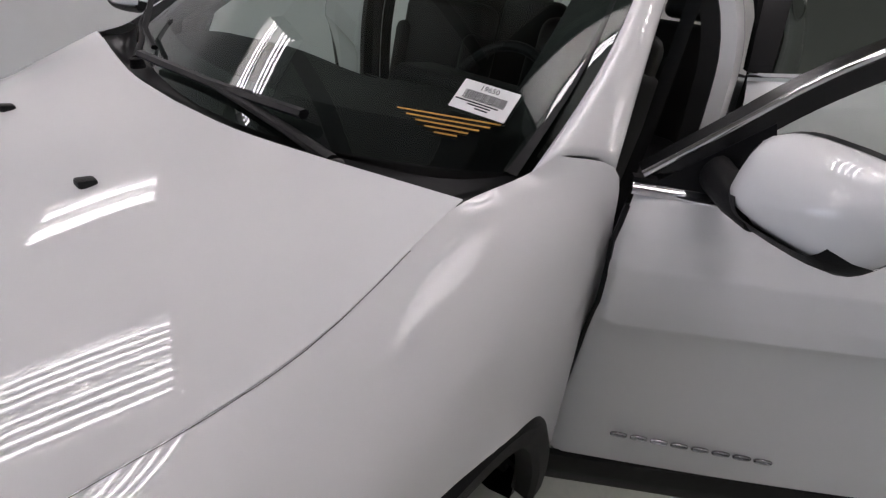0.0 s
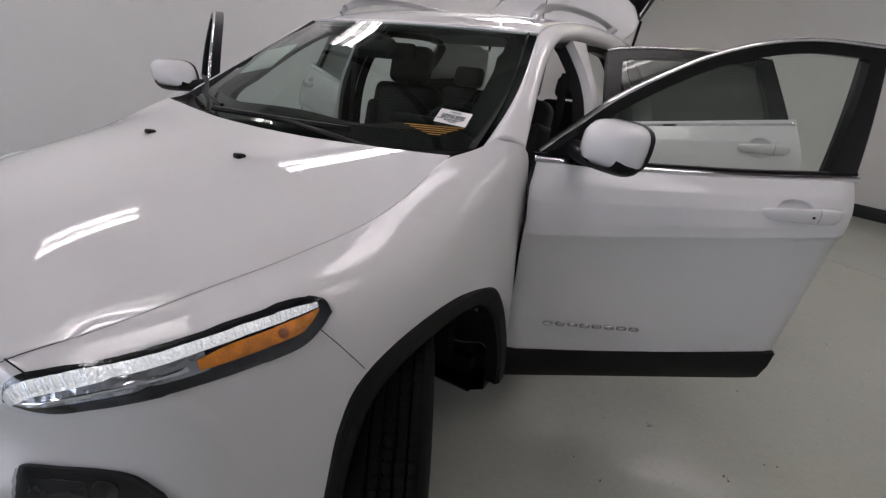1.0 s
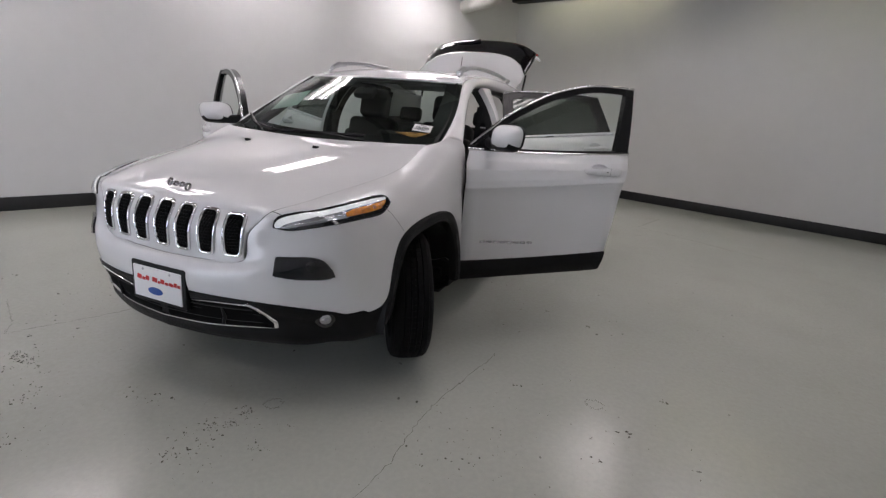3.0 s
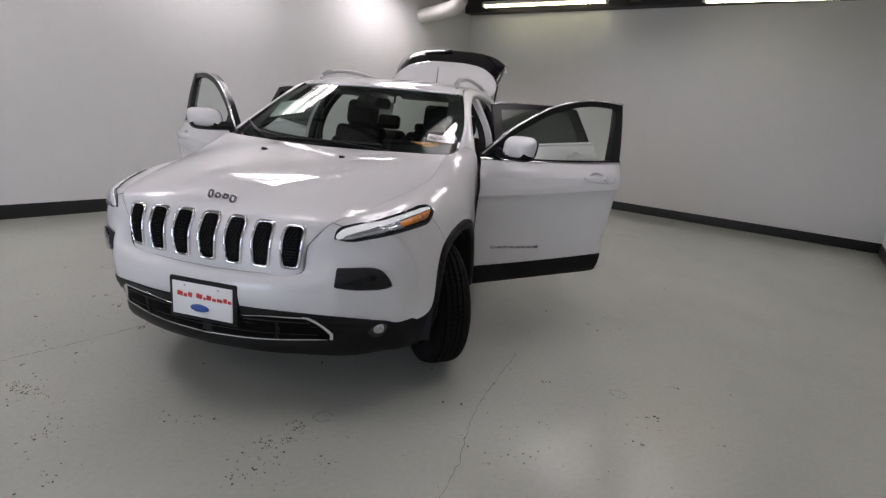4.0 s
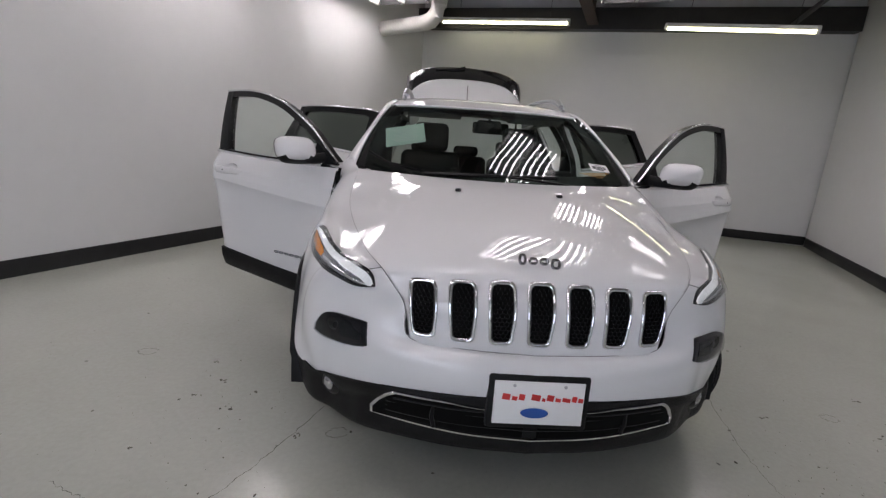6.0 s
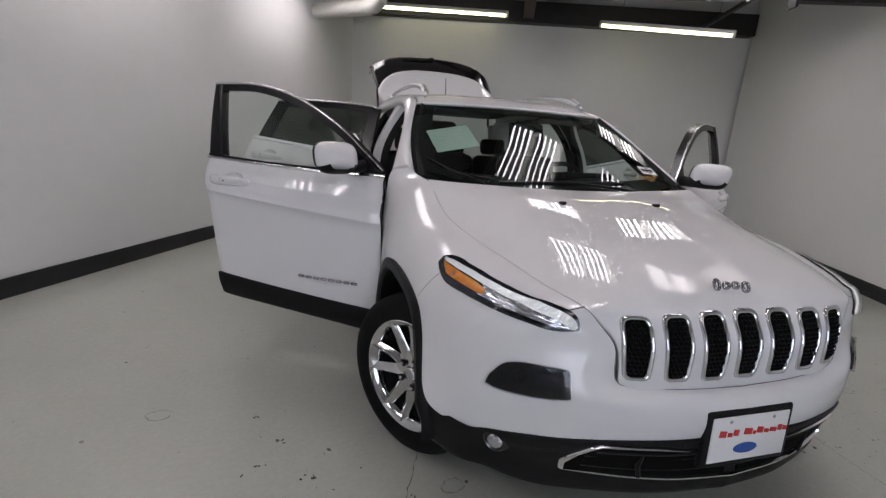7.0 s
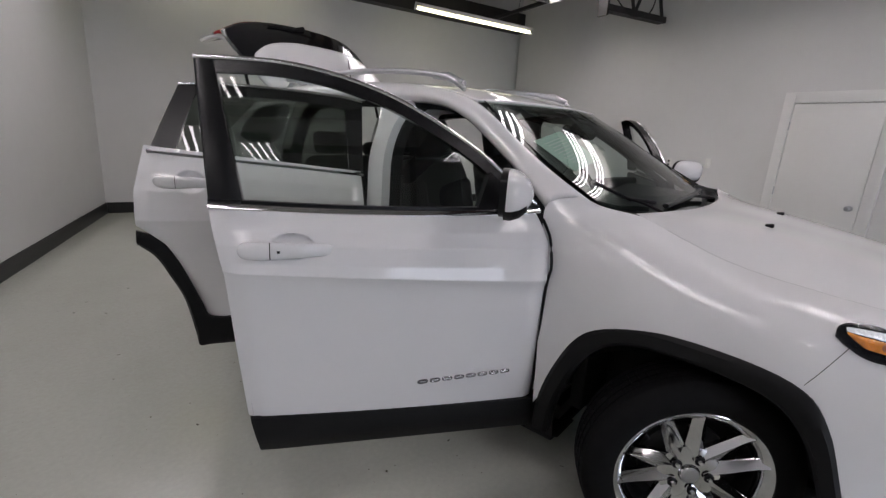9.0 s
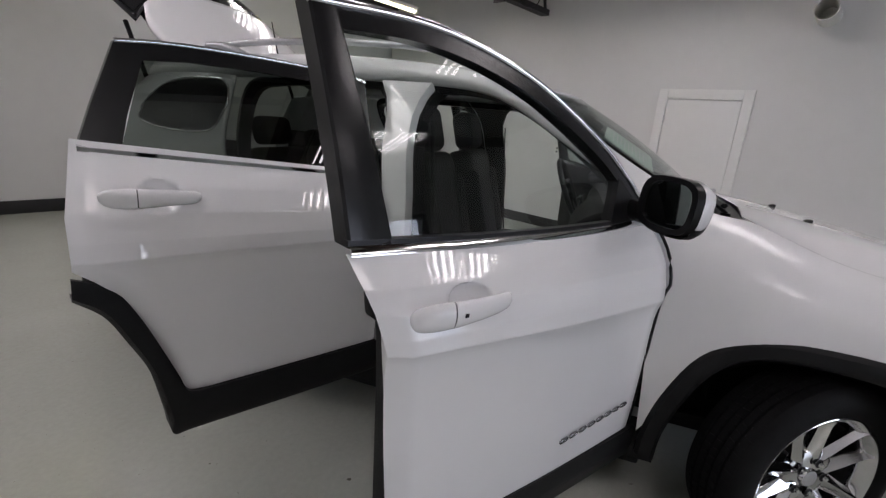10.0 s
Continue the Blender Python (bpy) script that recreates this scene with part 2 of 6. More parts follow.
def strip_on(bvh, upper, lower, nu, nv, off, dome=0.0):
    """A skin between two curves, laid on a surface."""
    a, b = spline(upper, nu), spline(lower, nu)
    g = np.zeros((nu, nv, 3))
    for i in range(nu):
        row = [a[i] + (b[i] - a[i]) * j / (nv - 1) for j in range(nv)]
        g[i] = onto(bvh, row, off)
        for j in range(nv):
            w = math.sin(math.pi * j / (nv - 1)) * min(1, 4 * i / (nu - 1), 4 * (nu - 1 - i) / (nu - 1))
            if dome:
                g[i, j] = onto(bvh, [g[i, j]], off + dome * w)[0]
    return g


def shell(g, back):
    """Closes a grid into a thin solid with a second skin moved by the vector or grid back."""
    nu, nv = g.shape[:2]
    h = g + back
    v = np.vstack([g.reshape(-1, 3), h.reshape(-1, 3)])
    n = nu * nv
    f = grid_faces(nu, nv) + [tuple(n + k for k in q[::-1]) for q in grid_faces(nu, nv)]
    loop = [j for j in range(nv)] + [i * nv + nv - 1 for i in range(1, nu)] + [(nu - 1) * nv + j for j in range(nv - 2, -1, -1)] + [i * nv for i in range(nu - 2, 0, -1)]
    for a, b in zip(loop, loop[1:] + loop[:1]):
        f.append((a, b, n + b, n + a))
    return v, f


def sweep(path, radius, sides=8, closed=False, flat=1.0, caps=True):
    """A tube along a path; flat squeezes it across."""
    p = [Vector(q) for q in path]
    n = len(p)
    v, f = [], []
    for i in range(n):
        a = p[i - 1] if (i or closed) else p[i]
        b = p[(i + 1) % n] if (i < n - 1 or closed) else p[i]
        t = (b - a).normalized()
        up = Vector((0, 0, 1)) if abs(t.z) < 0.95 else Vector((0, 1, 0))
        x = t.cross(up).normalized()
        y = x.cross(t)
        r = radius[i] if isinstance(radius, (list, tuple)) else radius
        for k in range(sides):
            an = 2 * math.pi * k / sides
            v.append(p[i] + x * (math.cos(an) * r) + y * (math.sin(an) * r * flat))
    f = grid_faces(n, sides, False, closed, True)
    if not closed and caps:
        f.append(tuple(range(sides)))
        f.append(tuple(reversed(range((n - 1) * sides, n * sides))))
    return [tuple(q) for q in v], f


def box_bm(sx, sy, sz, m=None, bevel=0.0, seg=2):
    bm = bmesh.new()
    bmesh.ops.create_cube(bm, size=1.0)
    bmesh.ops.scale(bm, vec=(sx, sy, sz), verts=bm.verts)
    if bevel:
        bmesh.ops.bevel(bm, geom=list(bm.edges), offset=bevel, segments=seg, affect="EDGES", profile=0.5)
    if m is not None:
        bmesh.ops.transform(bm, matrix=m, verts=bm.verts)
    return bm


def prism_bm(outline, depth, m=None, bevel=0.0):
    """A flat outline (x, z) given depth along y, then moved by m."""
    bm = bmesh.new()
    vs = [bm.verts.new((x, -depth / 2, z)) for x, z in outline]
    face = bm.faces.new(vs)
    ex = bmesh.ops.extrude_face_region(bm, geom=[face])
    bmesh.ops.translate(bm, vec=(0, depth, 0), verts=[e for e in ex["geom"] if isinstance(e, bmesh.types.BMVert)])
    bmesh.ops.recalc_face_normals(bm, faces=bm.faces)
    if bevel:
        bmesh.ops.bevel(bm, geom=list(bm.edges), offset=bevel, segments=2, affect="EDGES", profile=0.5)
    if m is not None:
        bmesh.ops.transform(bm, matrix=m, verts=bm.verts)
    return bm


def lathe(profile, seg, m):
    """Turns a profile of (radius, x) about the x axis."""
    v, f = [], []
    k = len(profile)
    for i in range(seg):
        a = 2 * math.pi * i / seg
        for r, x in profile:
            v.append(m @ Vector((x, r * math.sin(a), r * math.cos(a))))
    f = grid_faces(seg, k, False, True, False)
    return [tuple(q) for q in v], f


# ---- the room: axes turned against the car's
RA, RB = Vector((0.407, 0.9134, 0)), Vector((0.9134, -0.407, 0))
ROOM = Matrix(((RB.x, RA.x, 0, 0), (RB.y, RA.y, 0, 0), (0, 0, 1, 0), (0, 0, 0, 1)))  # (b, a, z) to the world
BACK, FRONT, LEFT, RIGHT, WALLTOP, DECKZ = 6.88, -7.0, -4.1, 3.5, 3.36, 4.1


def room_box(name, b0, b1, a0, a1, z0, z1, mat, parent=None, bevel=0.0, turn=0.0):
    """A box in room coordinates, turned about its middle."""
    m = ROOM @ pose((b0 + b1) / 2, (a0 + a1) / 2, (z0 + z1) / 2, 0, 0, turn)
    return part(name, box_bm(b1 - b0, a1 - a0, z1 - z0, m, bevel), mat, parent)


def structure(ob, label=""):
    return tagged(ob, label, kind="structure")


structure(room_box("floor", -5.6, 5.0, FRONT - 0.3, BACK + 0.3, -0.2, 0.0, FLOORMAT), "glossy grey-green epoxy floor with cracks and scuffs")
LTURN = -4.5
BTURN = 5.5
structure(room_box("wall_back", -4.9, RIGHT + 0.4, BACK, BACK + 0.2, -0.1, DECKZ, WALLPAINT, None, 0, BTURN), "plain off-white painted wall")
structure(room_box("wall_right", RIGHT, RIGHT + 0.2, FRONT, BACK + 0.3, -0.1, DECKZ, WALLPAINT), "plain off-white painted wall with a door")
structure(room_box("wall_left", LEFT - 0.2, LEFT, FRONT - 1.0, BACK + 0.6, -0.1, DECKZ, WALLPAINT, None, 0, LTURN), "plain off-white painted wall")
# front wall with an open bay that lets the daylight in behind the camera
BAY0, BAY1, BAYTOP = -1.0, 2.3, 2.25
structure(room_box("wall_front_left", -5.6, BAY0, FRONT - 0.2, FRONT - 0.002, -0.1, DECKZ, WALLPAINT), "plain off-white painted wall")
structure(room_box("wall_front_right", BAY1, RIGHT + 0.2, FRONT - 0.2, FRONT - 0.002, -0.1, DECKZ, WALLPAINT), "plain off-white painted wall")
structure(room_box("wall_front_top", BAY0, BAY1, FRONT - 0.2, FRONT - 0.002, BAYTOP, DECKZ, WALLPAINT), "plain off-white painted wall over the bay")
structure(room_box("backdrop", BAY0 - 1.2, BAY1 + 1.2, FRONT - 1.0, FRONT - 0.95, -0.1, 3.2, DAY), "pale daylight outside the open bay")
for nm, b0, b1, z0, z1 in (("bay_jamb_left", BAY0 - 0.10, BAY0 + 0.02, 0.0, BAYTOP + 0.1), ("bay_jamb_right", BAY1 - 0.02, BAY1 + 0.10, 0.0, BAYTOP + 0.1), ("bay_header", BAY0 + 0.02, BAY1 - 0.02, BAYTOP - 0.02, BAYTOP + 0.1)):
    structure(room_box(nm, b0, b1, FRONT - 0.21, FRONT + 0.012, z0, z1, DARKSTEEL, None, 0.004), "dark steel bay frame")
structure(room_box("ceiling", -5.8, 5.2, FRONT - 0.3, BACK + 0.3, DECKZ + 0.002, DECKZ + 0.2, DECK), "pale corrugated roof deck above dark steel")
structure(room_box("baseboard_back", -4.5, RIGHT + 0.1, BACK - 0.016, BACK + 0.01, 0.0, 0.15, BASEBLACK, None, 0.004, BTURN), "black rubber baseboard")
structure(room_box("baseboard_right_far", RIGHT - 0.016, RIGHT + 0.01, 2.0, BACK + 0.25, 0.0, 0.15, BASEBLACK, None, 0.004), "black rubber baseboard")
structure(room_box("baseboard_right_near", RIGHT - 0.016, RIGHT + 0.01, FRONT, 0.84, 0.0, 0.15, BASEBLACK, None, 0.004), "black rubber baseboard")
structure(room_box("baseboard_left", LEFT - 0.012, LEFT + 0.016, FRONT - 0.9, BACK + 0.5, 0.0, 0.15, BASEBLACK, None, 0.004, LTURN), "black rubber baseboard")

# door in the wall
DA0, DA1, DTOP = 1.02, 1.82, 1.93
door_1 = structure(room_box("door_1", RIGHT - 0.022, RIGHT + 0.01, DA0, DA1, 0.012, DTOP, DOORPAINT, None, 0.003), "closed white flush door with a steel knob")
for nm, a0, a1, z0, z1 in (("door_casing_left", DA1 + 0.006, DA1 + 0.11, 0, DTOP + 0.12), ("door_casing_right", DA0 - 0.11, DA0 - 0.006, 0, DTOP + 0.12), ("door_casing_top", DA0 - 0.006, DA1 + 0.006, DTOP + 0.008, DTOP + 0.12)):
    structure(room_box(nm, RIGHT - 0.03, RIGHT + 0.01, a0, a1, z0, z1, DOORPAINT, None, 0.004), "white painted door casing")
v, f = lathe([(0.0, -0.075), (0.018, -0.073), (0.027, -0.06), (0.024, -0.045), (0.012, -0.035), (0.011, -0.012), (0.028, -0.008), (0.028, 0.0)], 16, ROOM @ pose(RIGHT - 0.022, DA0 + 0.07, 0.92))
mesh_ob("door_knob", v, f, SATINCHROME, door_1, "brushed steel door knob")
for z in (0.25, 1.0, 1.7):
    mesh_ob("hinge", *sweep([ROOM @ Vector((RIGHT - 0.028, DA1 + 0.003, z - 0.045)), ROOM @ Vector((RIGHT - 0.028, DA1 + 0.003, z + 0.045))], 0.006), SATINCHROME, door_1)


def wall_plate(name, a, z, toggle, label):
    ob = part(name, box_bm(0.008, 0.075, 0.118, ROOM @ pose(RIGHT - 0.004, a, z), 0.003), FIXTURE, None)
    tagged(ob, label, "switch" if toggle else "outlet")
    if toggle:
        part("toggle", box_bm(0.014, 0.012, 0.026, ROOM @ pose(RIGHT - 0.012, a, z, 0, 20, 0), 0.002), FIXTURE, ob)
    else:
        for dz in (-0.025, 0.025):
            part("socket", box_bm(0.004, 0.03, 0.026, ROOM @ pose(RIGHT - 0.009, a, z + dz), 0.0015), TRIM, ob)
    return ob


wall_plate("wall_outlet", 3.25, 1.18, False, "white plastic power outlet on the wall")
wall_plate("light_switch", 2.68, 1.22, True, "white plastic toggle switch on the wall")

# roof steel
structure(room_box("ledger_beam", -4.3, RIGHT - 0.01, BACK - 0.22, BACK - 0.002, WALLTOP, WALLTOP + 0.34, DARKSTEEL, None, 0, BTURN), "dark steel ledger beam along the wall")
for a in (6.3, 4.4, 2.5, 0.6, -1.3, -3.2, -5.1):
    structure(room_box("purlin", -4.4 + 0.03 * a, RIGHT - 0.004, a - 0.05, a + 0.05, DECKZ - 0.24, DECKZ - 0.002, STEELBROWN), "brown steel purlin under the roof deck")


def i_beam(name, b, a0, a1, z0, z1, mat, label):
    w, t = 0.09, 0.014
    prof = [(-w, z0), (w, z0), (w, z0 + t), (t / 2, z0 + t), (t / 2, z1 - t), (w, z1 - t), (w, z1), (-w, z1), (-w, z1 - t), (-t / 2, z1 - t), (-t / 2, z0 + t), (-w, z0 + t)]
    ob = part(name, prism_bm(prof, a1 - a0, ROOM @ pose(b, (a0 + a1) / 2, 0)), mat, None, "", 1, 0)
    return structure(ob, label)


i_beam("roof_beam", -0.4, FRONT, BACK - 0.23, 3.42, DECKZ - 0.245, STEELBROWN, "brown steel I-beam across the room")


def joist(b0, b1, a, z0, z1, label):
    """An open-web joist: two chords of angle steel and zigzag web rods."""
    root = new("roof_truss")
    root.matrix_world = ROOM @ pose((b0 + b1) / 2, a, z0)
    inv = root.matrix_world.inverted()
    tagged(root, label, "truss", kind="structure")
    for z, h in ((z0, 0.075), (z1, 0.075)):
        for da in (-0.035, 0.035):
            ob = part("chord", box_bm(b1 - b0, 0.06, h, inv @ ROOM @ pose((b0 + b1) / 2, a + da, z)), DARKSTEEL, root)
    n = max(4, int((b1 - b0) / 0.32))
    for i in range(n):
        x0, x1 = b0 + (b1 - b0) * i / n, b0 + (b1 - b0) * (i + 1) / n
        p, q = (z0, z1) if i % 2 == 0 else (z1, z0)
        mesh_ob("web_rod", *sweep([inv @ ROOM @ Vector((x0, a, p)), inv @ ROOM @ Vector((x1, a, q))], 0.022, 8), DARKSTEEL, root)
    part("end_plate", box_bm(0.03, 0.16, z1 - z0 + 0.2, inv @ ROOM @ pose(b0, a, (z0 + z1) / 2)), DARKSTEEL, root)
    cable = [(b0 + 0.1, a - 0.1, z0 + 0.1), (b0 + 0.35, a - 0.12, z0 - 0.06), (b0 + 0.7, a - 0.1, z0 + 0.02), (b0 + 0.8, a - 0.09, z0 + 0.3), (b0 + 0.75, a - 0.08, z1)]
    mesh_ob("cable", *sweep([inv @ ROOM @ Vector(p) for p in spline(cable, 24)], 0.008, 6), DARKSTEEL, root, "black hanging cable")
    return root


joist(2.4, RIGHT - 0.02, 3.75, 3.06, 3.78, "dark open-web steel truss at the wall")
structure(room_box("truss_brace", 2.52, 2.57, 4.0, 7.4, 3.40, 3.45, DARKSTEEL), "dark steel brace rod under the roof")

# round duct by the far corner, with an elbow going up
duct = new("air_duct")
duct.matrix_world = ROOM @ pose(-3.3, 4.9, 3.1)
tagged(duct, "painted round sheet-metal air duct with an elbow", "duct", kind="structure")
dinv = duct.matrix_world.inverted()
dp = [(-4.35, 5.4, 3.08), (-3.6, 5.15, 3.08), (-2.75, 4.85, 3.08)]
mesh_ob("duct_run", *sweep([dinv @ ROOM @ Vector(p) for p in dp], 0.115, 20), DUCTPAINT, duct)
el = [(-2.75, 4.85, 3.08), (-2.62, 4.80, 3.10), (-2.52, 4.76, 3.18), (-2.47, 4.74, 3.30), (-2.45, 4.73, 3.7), (-2.45, 4.73, DECKZ - 0.01)]
mesh_ob("duct_elbow", *sweep([dinv @ ROOM @ Vector(p) for p in el], 0.12, 20), DUCTPAINT, duct)
# stub pipe on the wall above the door
stub = tagged(new("vent_pipe"), "grey round vent pipe sticking out of the wall", "pipe", kind="structure")
stub.matrix_world = ROOM @ pose(RIGHT, 0.45, 2.75)
v, f = lathe([(0.0, -0.02), (0.075, -0.03), (0.09, -0.34), (0.1, -0.345), (0.1, 0.01)], 20, pose(0, 0, 0, 0, 0, 0))
mesh_ob("pipe_body", v, f, DUCTPAINT, stub)


# ---- lamps
def strip_lamp(p, q, tube, label):
    """From p to q in the world."""
    p, q = Vector(p), Vector(q)
    z = (p.z + q.z) / 2
    d = q - p
    root = new("strip_light")
    root.matrix_world = Matrix.Translation((p + q) / 2) @ pose(0, 0, 0, 0, -math.degrees(math.asin(d.z / d.length)), math.degrees(math.atan2(d.y, d.x)))
    tagged(root, label, "lamp", "strip lights under the roof")
    L = d.length
    part("housing", box_bm(L, 0.085, 0.05, pose(0, 0, 0.045), 0.008), FIXTURE, root)
    for s in (-1, 1):
        part("end_cap", box_bm(0.035, 0.12, 0.075, pose(s * (L / 2 - 0.016), 0, 0.012), 0.006), FIXTURE, root)
        mesh_ob("hanger", *sweep([(s * L * 0.35, 0, 0.07), (s * L * 0.35, 0, DECKZ - z)], 0.004, 6), DARKSTEEL, root)
    mesh_ob("tube", *sweep([(-L / 2 + 0.04, 0, -0.008), (L / 2 - 0.04, 0, -0.004)], 0.021, 8), tube, root, "lit fluorescent tube")
    return root


strip_lamp((-0.25, 6.82, 3.40), (1.90, 6.10, 3.38), TUBEW, "lit two-metre fluorescent strip light hung by wires")
strip_lamp((3.13, 5.22, 3.22), (4.55, 3.95, 3.02), TUBEW, "lit two-metre fluorescent strip light hung by wires")


def bay_lamp(b, a, z, tube, n=4, L=1.2):
    """A fixture of parallel tubes under a white tray; tubes run along the room."""
    root = new("bay_light")
    root.matrix_world = ROOM @ pose(b, a, z)
    tagged(root, "lit white tray light with parallel fluorescent tubes", "lamp", "tray lights under the roof")
    W = n * 0.092
    part("tray", box_bm(W + 0.02, L + 0.04, 0.03, pose(0, 0, 0.12), 0.006), DARKSTEEL, root, "dark fixture body")
    # unseen side plates, added to keep the tubes' light off the upper walls
    for s in (-1, 1):
        part("reflector", box_bm(0.008, L, 0.235, pose(s * (W / 2 + 0.026), 0, 0.002, 0, s * -10, 0), 0.002), FIXTURE, root, "added white side plate that shades the upper walls")
    for i in range(n):
        x = (i - (n - 1) / 2) * 0.092
        mesh_ob("tube", *sweep([(x, -L / 2, 0), (x, L / 2, 0)], 0.0145, 8), tube, root, "lit fluorescent tube")
    for s in (-1, 1):
        part("end_plate", box_bm(W + 0.02, 0.02, 0.22, pose(0, s * (L / 2 + 0.012), 0.0), 0.003), DARKSTEEL, root)
        mesh_ob("hanger", *sweep([(0, s * 0.4, 0.07), (0, s * 0.4, DECKZ - z)], 0.004, 6), DARKSTEEL, root)
    return root


# the row near a = -4 is unseen, added to carry on the grid
for b, a, d in ((1.88, 4.2, 0.23), (0.25, 1.4, 0.215), (-3.0, 1.4, 0.215), (-3.0, 4.0, 0.215), (1.88, 1.45, 0.23), (0.2, -1.2, 0.215), (-2.9, -1.4, 0.215), (0.3, 4.3, 0.215), (0.2, -3.9, 0.215), (-2.9, -4.0, 0.215)):
    for q in (-d, d):
        bay_lamp(b + q, a, 3.4, TUBELO if b > 1 else TUBEHI if b < -1 and a > 0 else TUBEC)


# ---- the car: nose towards -y, driver's side +x, front axle at y = 0
car = tagged(new("car"), "white SUV with open doors and raised tailgate on the floor", "car")
NV = 22

# fender and bumper skin: sections from the hood's edge outwards and down, from the door forward to the nose
FENDER = [
    [(0.828, 0.490, 1.228), (0.899, 0.588, 1.196), (0.925, 0.588, 1.09), (0.942, 0.57, 0.94), (0.95, 0.54, 0.68), (0.965, 0.52, 0.41)],
    [(0.771, 0.309, 1.188), (0.832, 0.325, 1.166), (0.893, 0.322, 1.1), (0.932, 0.318, 1.01), (0.95, 0.3, 0.91), (0.968, 0.285, 0.79)],
    [(0.762, 0.001, 1.08), (0.828, 0, 1.048), (0.89, 0, 1), (0.922, 0.001, 0.937), (0.934, 0, 0.888), (0.948, 0, 0.8)],
    [(0.712, -0.265, 1.03), (0.792, -0.254, 1.025), (0.858, -0.243, 0.994), (0.91, -0.234, 0.918), (0.92, -0.232, 0.87), (0.937, -0.231, 0.781)],
    [(0.658, -0.457, 1.002), (0.757, -0.424, 0.993), (0.831, -0.372, 0.971), (0.884, -0.347, 0.875), (0.909, -0.344, 0.773), (0.93, -0.345, 0.643)],
    [(0.601, -0.622, 0.971), (0.706, -0.61, 0.957), (0.813, -0.529, 0.918), (0.872, -0.469, 0.794), (0.891, -0.447, 0.651), (0.913, -0.44, 0.479)],
]
NOSE = [
    [(0.536, -0.743, 0.945), (0.62, -0.722, 0.918), (0.735, -0.661, 0.851), (0.807, -0.608, 0.734), (0.828, -0.579, 0.596), (0.804, -0.566, 0.444)],
    [(0.493, -0.777, 0.899), (0.567, -0.76, 0.872), (0.664, -0.713, 0.824), (0.732, -0.68, 0.728), (0.751, -0.656, 0.601), (0.746, -0.632, 0.459)],
    [(0.45, -0.801, 0.838), (0.506, -0.787, 0.818), (0.596, -0.76, 0.775), (0.646, -0.743, 0.693), (0.661, -0.73, 0.598), (0.67, -0.706, 0.479)],
    [(0.427, -0.815, 0.723), (0.46, -0.815, 0.719), (0.511, -0.824, 0.697), (0.53, -0.821, 0.649), (0.538, -0.816, 0.595), (0.545, -0.8, 0.514)],
    [(0.235, -0.847, 0.706), (0.246, -0.87, 0.696), (0.257, -0.887, 0.667), (0.265, -0.893, 0.626), (0.265, -0.891, 0.584), (0.265, -0.878, 0.529)],
    [(0, -0.852, 0.697), (0, -0.877, 0.689), (0, -0.897, 0.66), (0, -0.905, 0.626), (0, -0.903, 0.584), (0, -0.889, 0.529)],
]
SKIN = loft(FENDER + NOSE, 111, NV)          # ten steps to a section
for _ in range(30):
    SKIN[1:55, 1:-1] = 0.5 * SKIN[1:55, 1:-1] + 0.125 * (SKIN[0:54, 1:-1] + SKIN[2:56, 1:-1] + SKIN[1:55, :-2] + SKIN[1:55, 2:])
for k in range(1, 11):                         # the fender sweeps up into the pillar
    SKIN[k, :9, 2] -= 0.016 * math.sin(math.pi * k / 11) * np.linspace(1, 0, 9)
SKINB = bvh_of(SKIN)
HOOD = [
    [(0, 0.208, 1.171), (0.245, 0.218, 1.173), (0.48, 0.256, 1.178), (0.654, 0.291, 1.182), (0.771, 0.309, 1.188)],
    [(0, -0.005, 1.145), (0.244, -0.002, 1.153), (0.483, 0.005, 1.141), (0.649, 0.005, 1.112), (0.762, 0.001, 1.08)],
    [(0, -0.29, 1.101), (0.24, -0.275, 1.106), (0.461, -0.267, 1.095), (0.605, -0.267, 1.063), (0.712, -0.265, 1.03)],
    [(0, -0.516, 1.052), (0.235, -0.503, 1.063), (0.427, -0.481, 1.051), (0.562, -0.469, 1.025), (0.658, -0.457, 1.002)],
    [(0, -0.685, 0.991), (0.203, -0.68, 1.012), (0.384, -0.657, 1.008), (0.505, -0.634, 0.996), (0.601, -0.622, 0.971)],
    [(0, -0.783, 0.949), (0.182, -0.776, 0.964), (0.329, -0.771, 0.968), (0.45, -0.757, 0.959), (0.536, -0.743, 0.945)],
    [(0, -0.816, 0.904), (0.164, -0.817, 0.906), (0.301, -0.81, 0.911), (0.408, -0.794, 0.909), (0.493, -0.777, 0.899)],
    [(0, -0.849, 0.833), (0.156, -0.851, 0.833), (0.285, -0.84, 0.838), (0.379, -0.826, 0.84), (0.45, -0.804, 0.839)],
    [(0, -0.848, 0.693), (0.16, -0.85, 0.699), (0.292, -0.842, 0.703), (0.375, -0.83, 0.708), (0.43, -0.813, 0.713)],
]
HOODG = loft(HOOD, 81, 17)
keep = np.clip((np.arange(81) - 50) / 8.0, 0, 1)[:, None, None]      # the grille keeps its kink
HOODG = smoothed(HOODG, 14) * (1 - keep) + HOODG * keep
HOODB = bvh_of(HOODG)


def mirrored(g):
    """Joins a half grid (centre at v = 0) with its mirror image."""
    m = g[:, ::-1] * np.array([-1, 1, 1])
    return np.concatenate([m[:, :-1], g], 1)


def gap_edge(g, axis_end, amount=0.004):
    """Pulls the last column of a grid back and down to leave a shut line."""
    h = g.copy()
    d = h[:, -2] - h[:, -1]
    d /= np.linalg.norm(d, axis=1)[:, None] + 1e-9
    h[:, -1] += d * amount
    return h


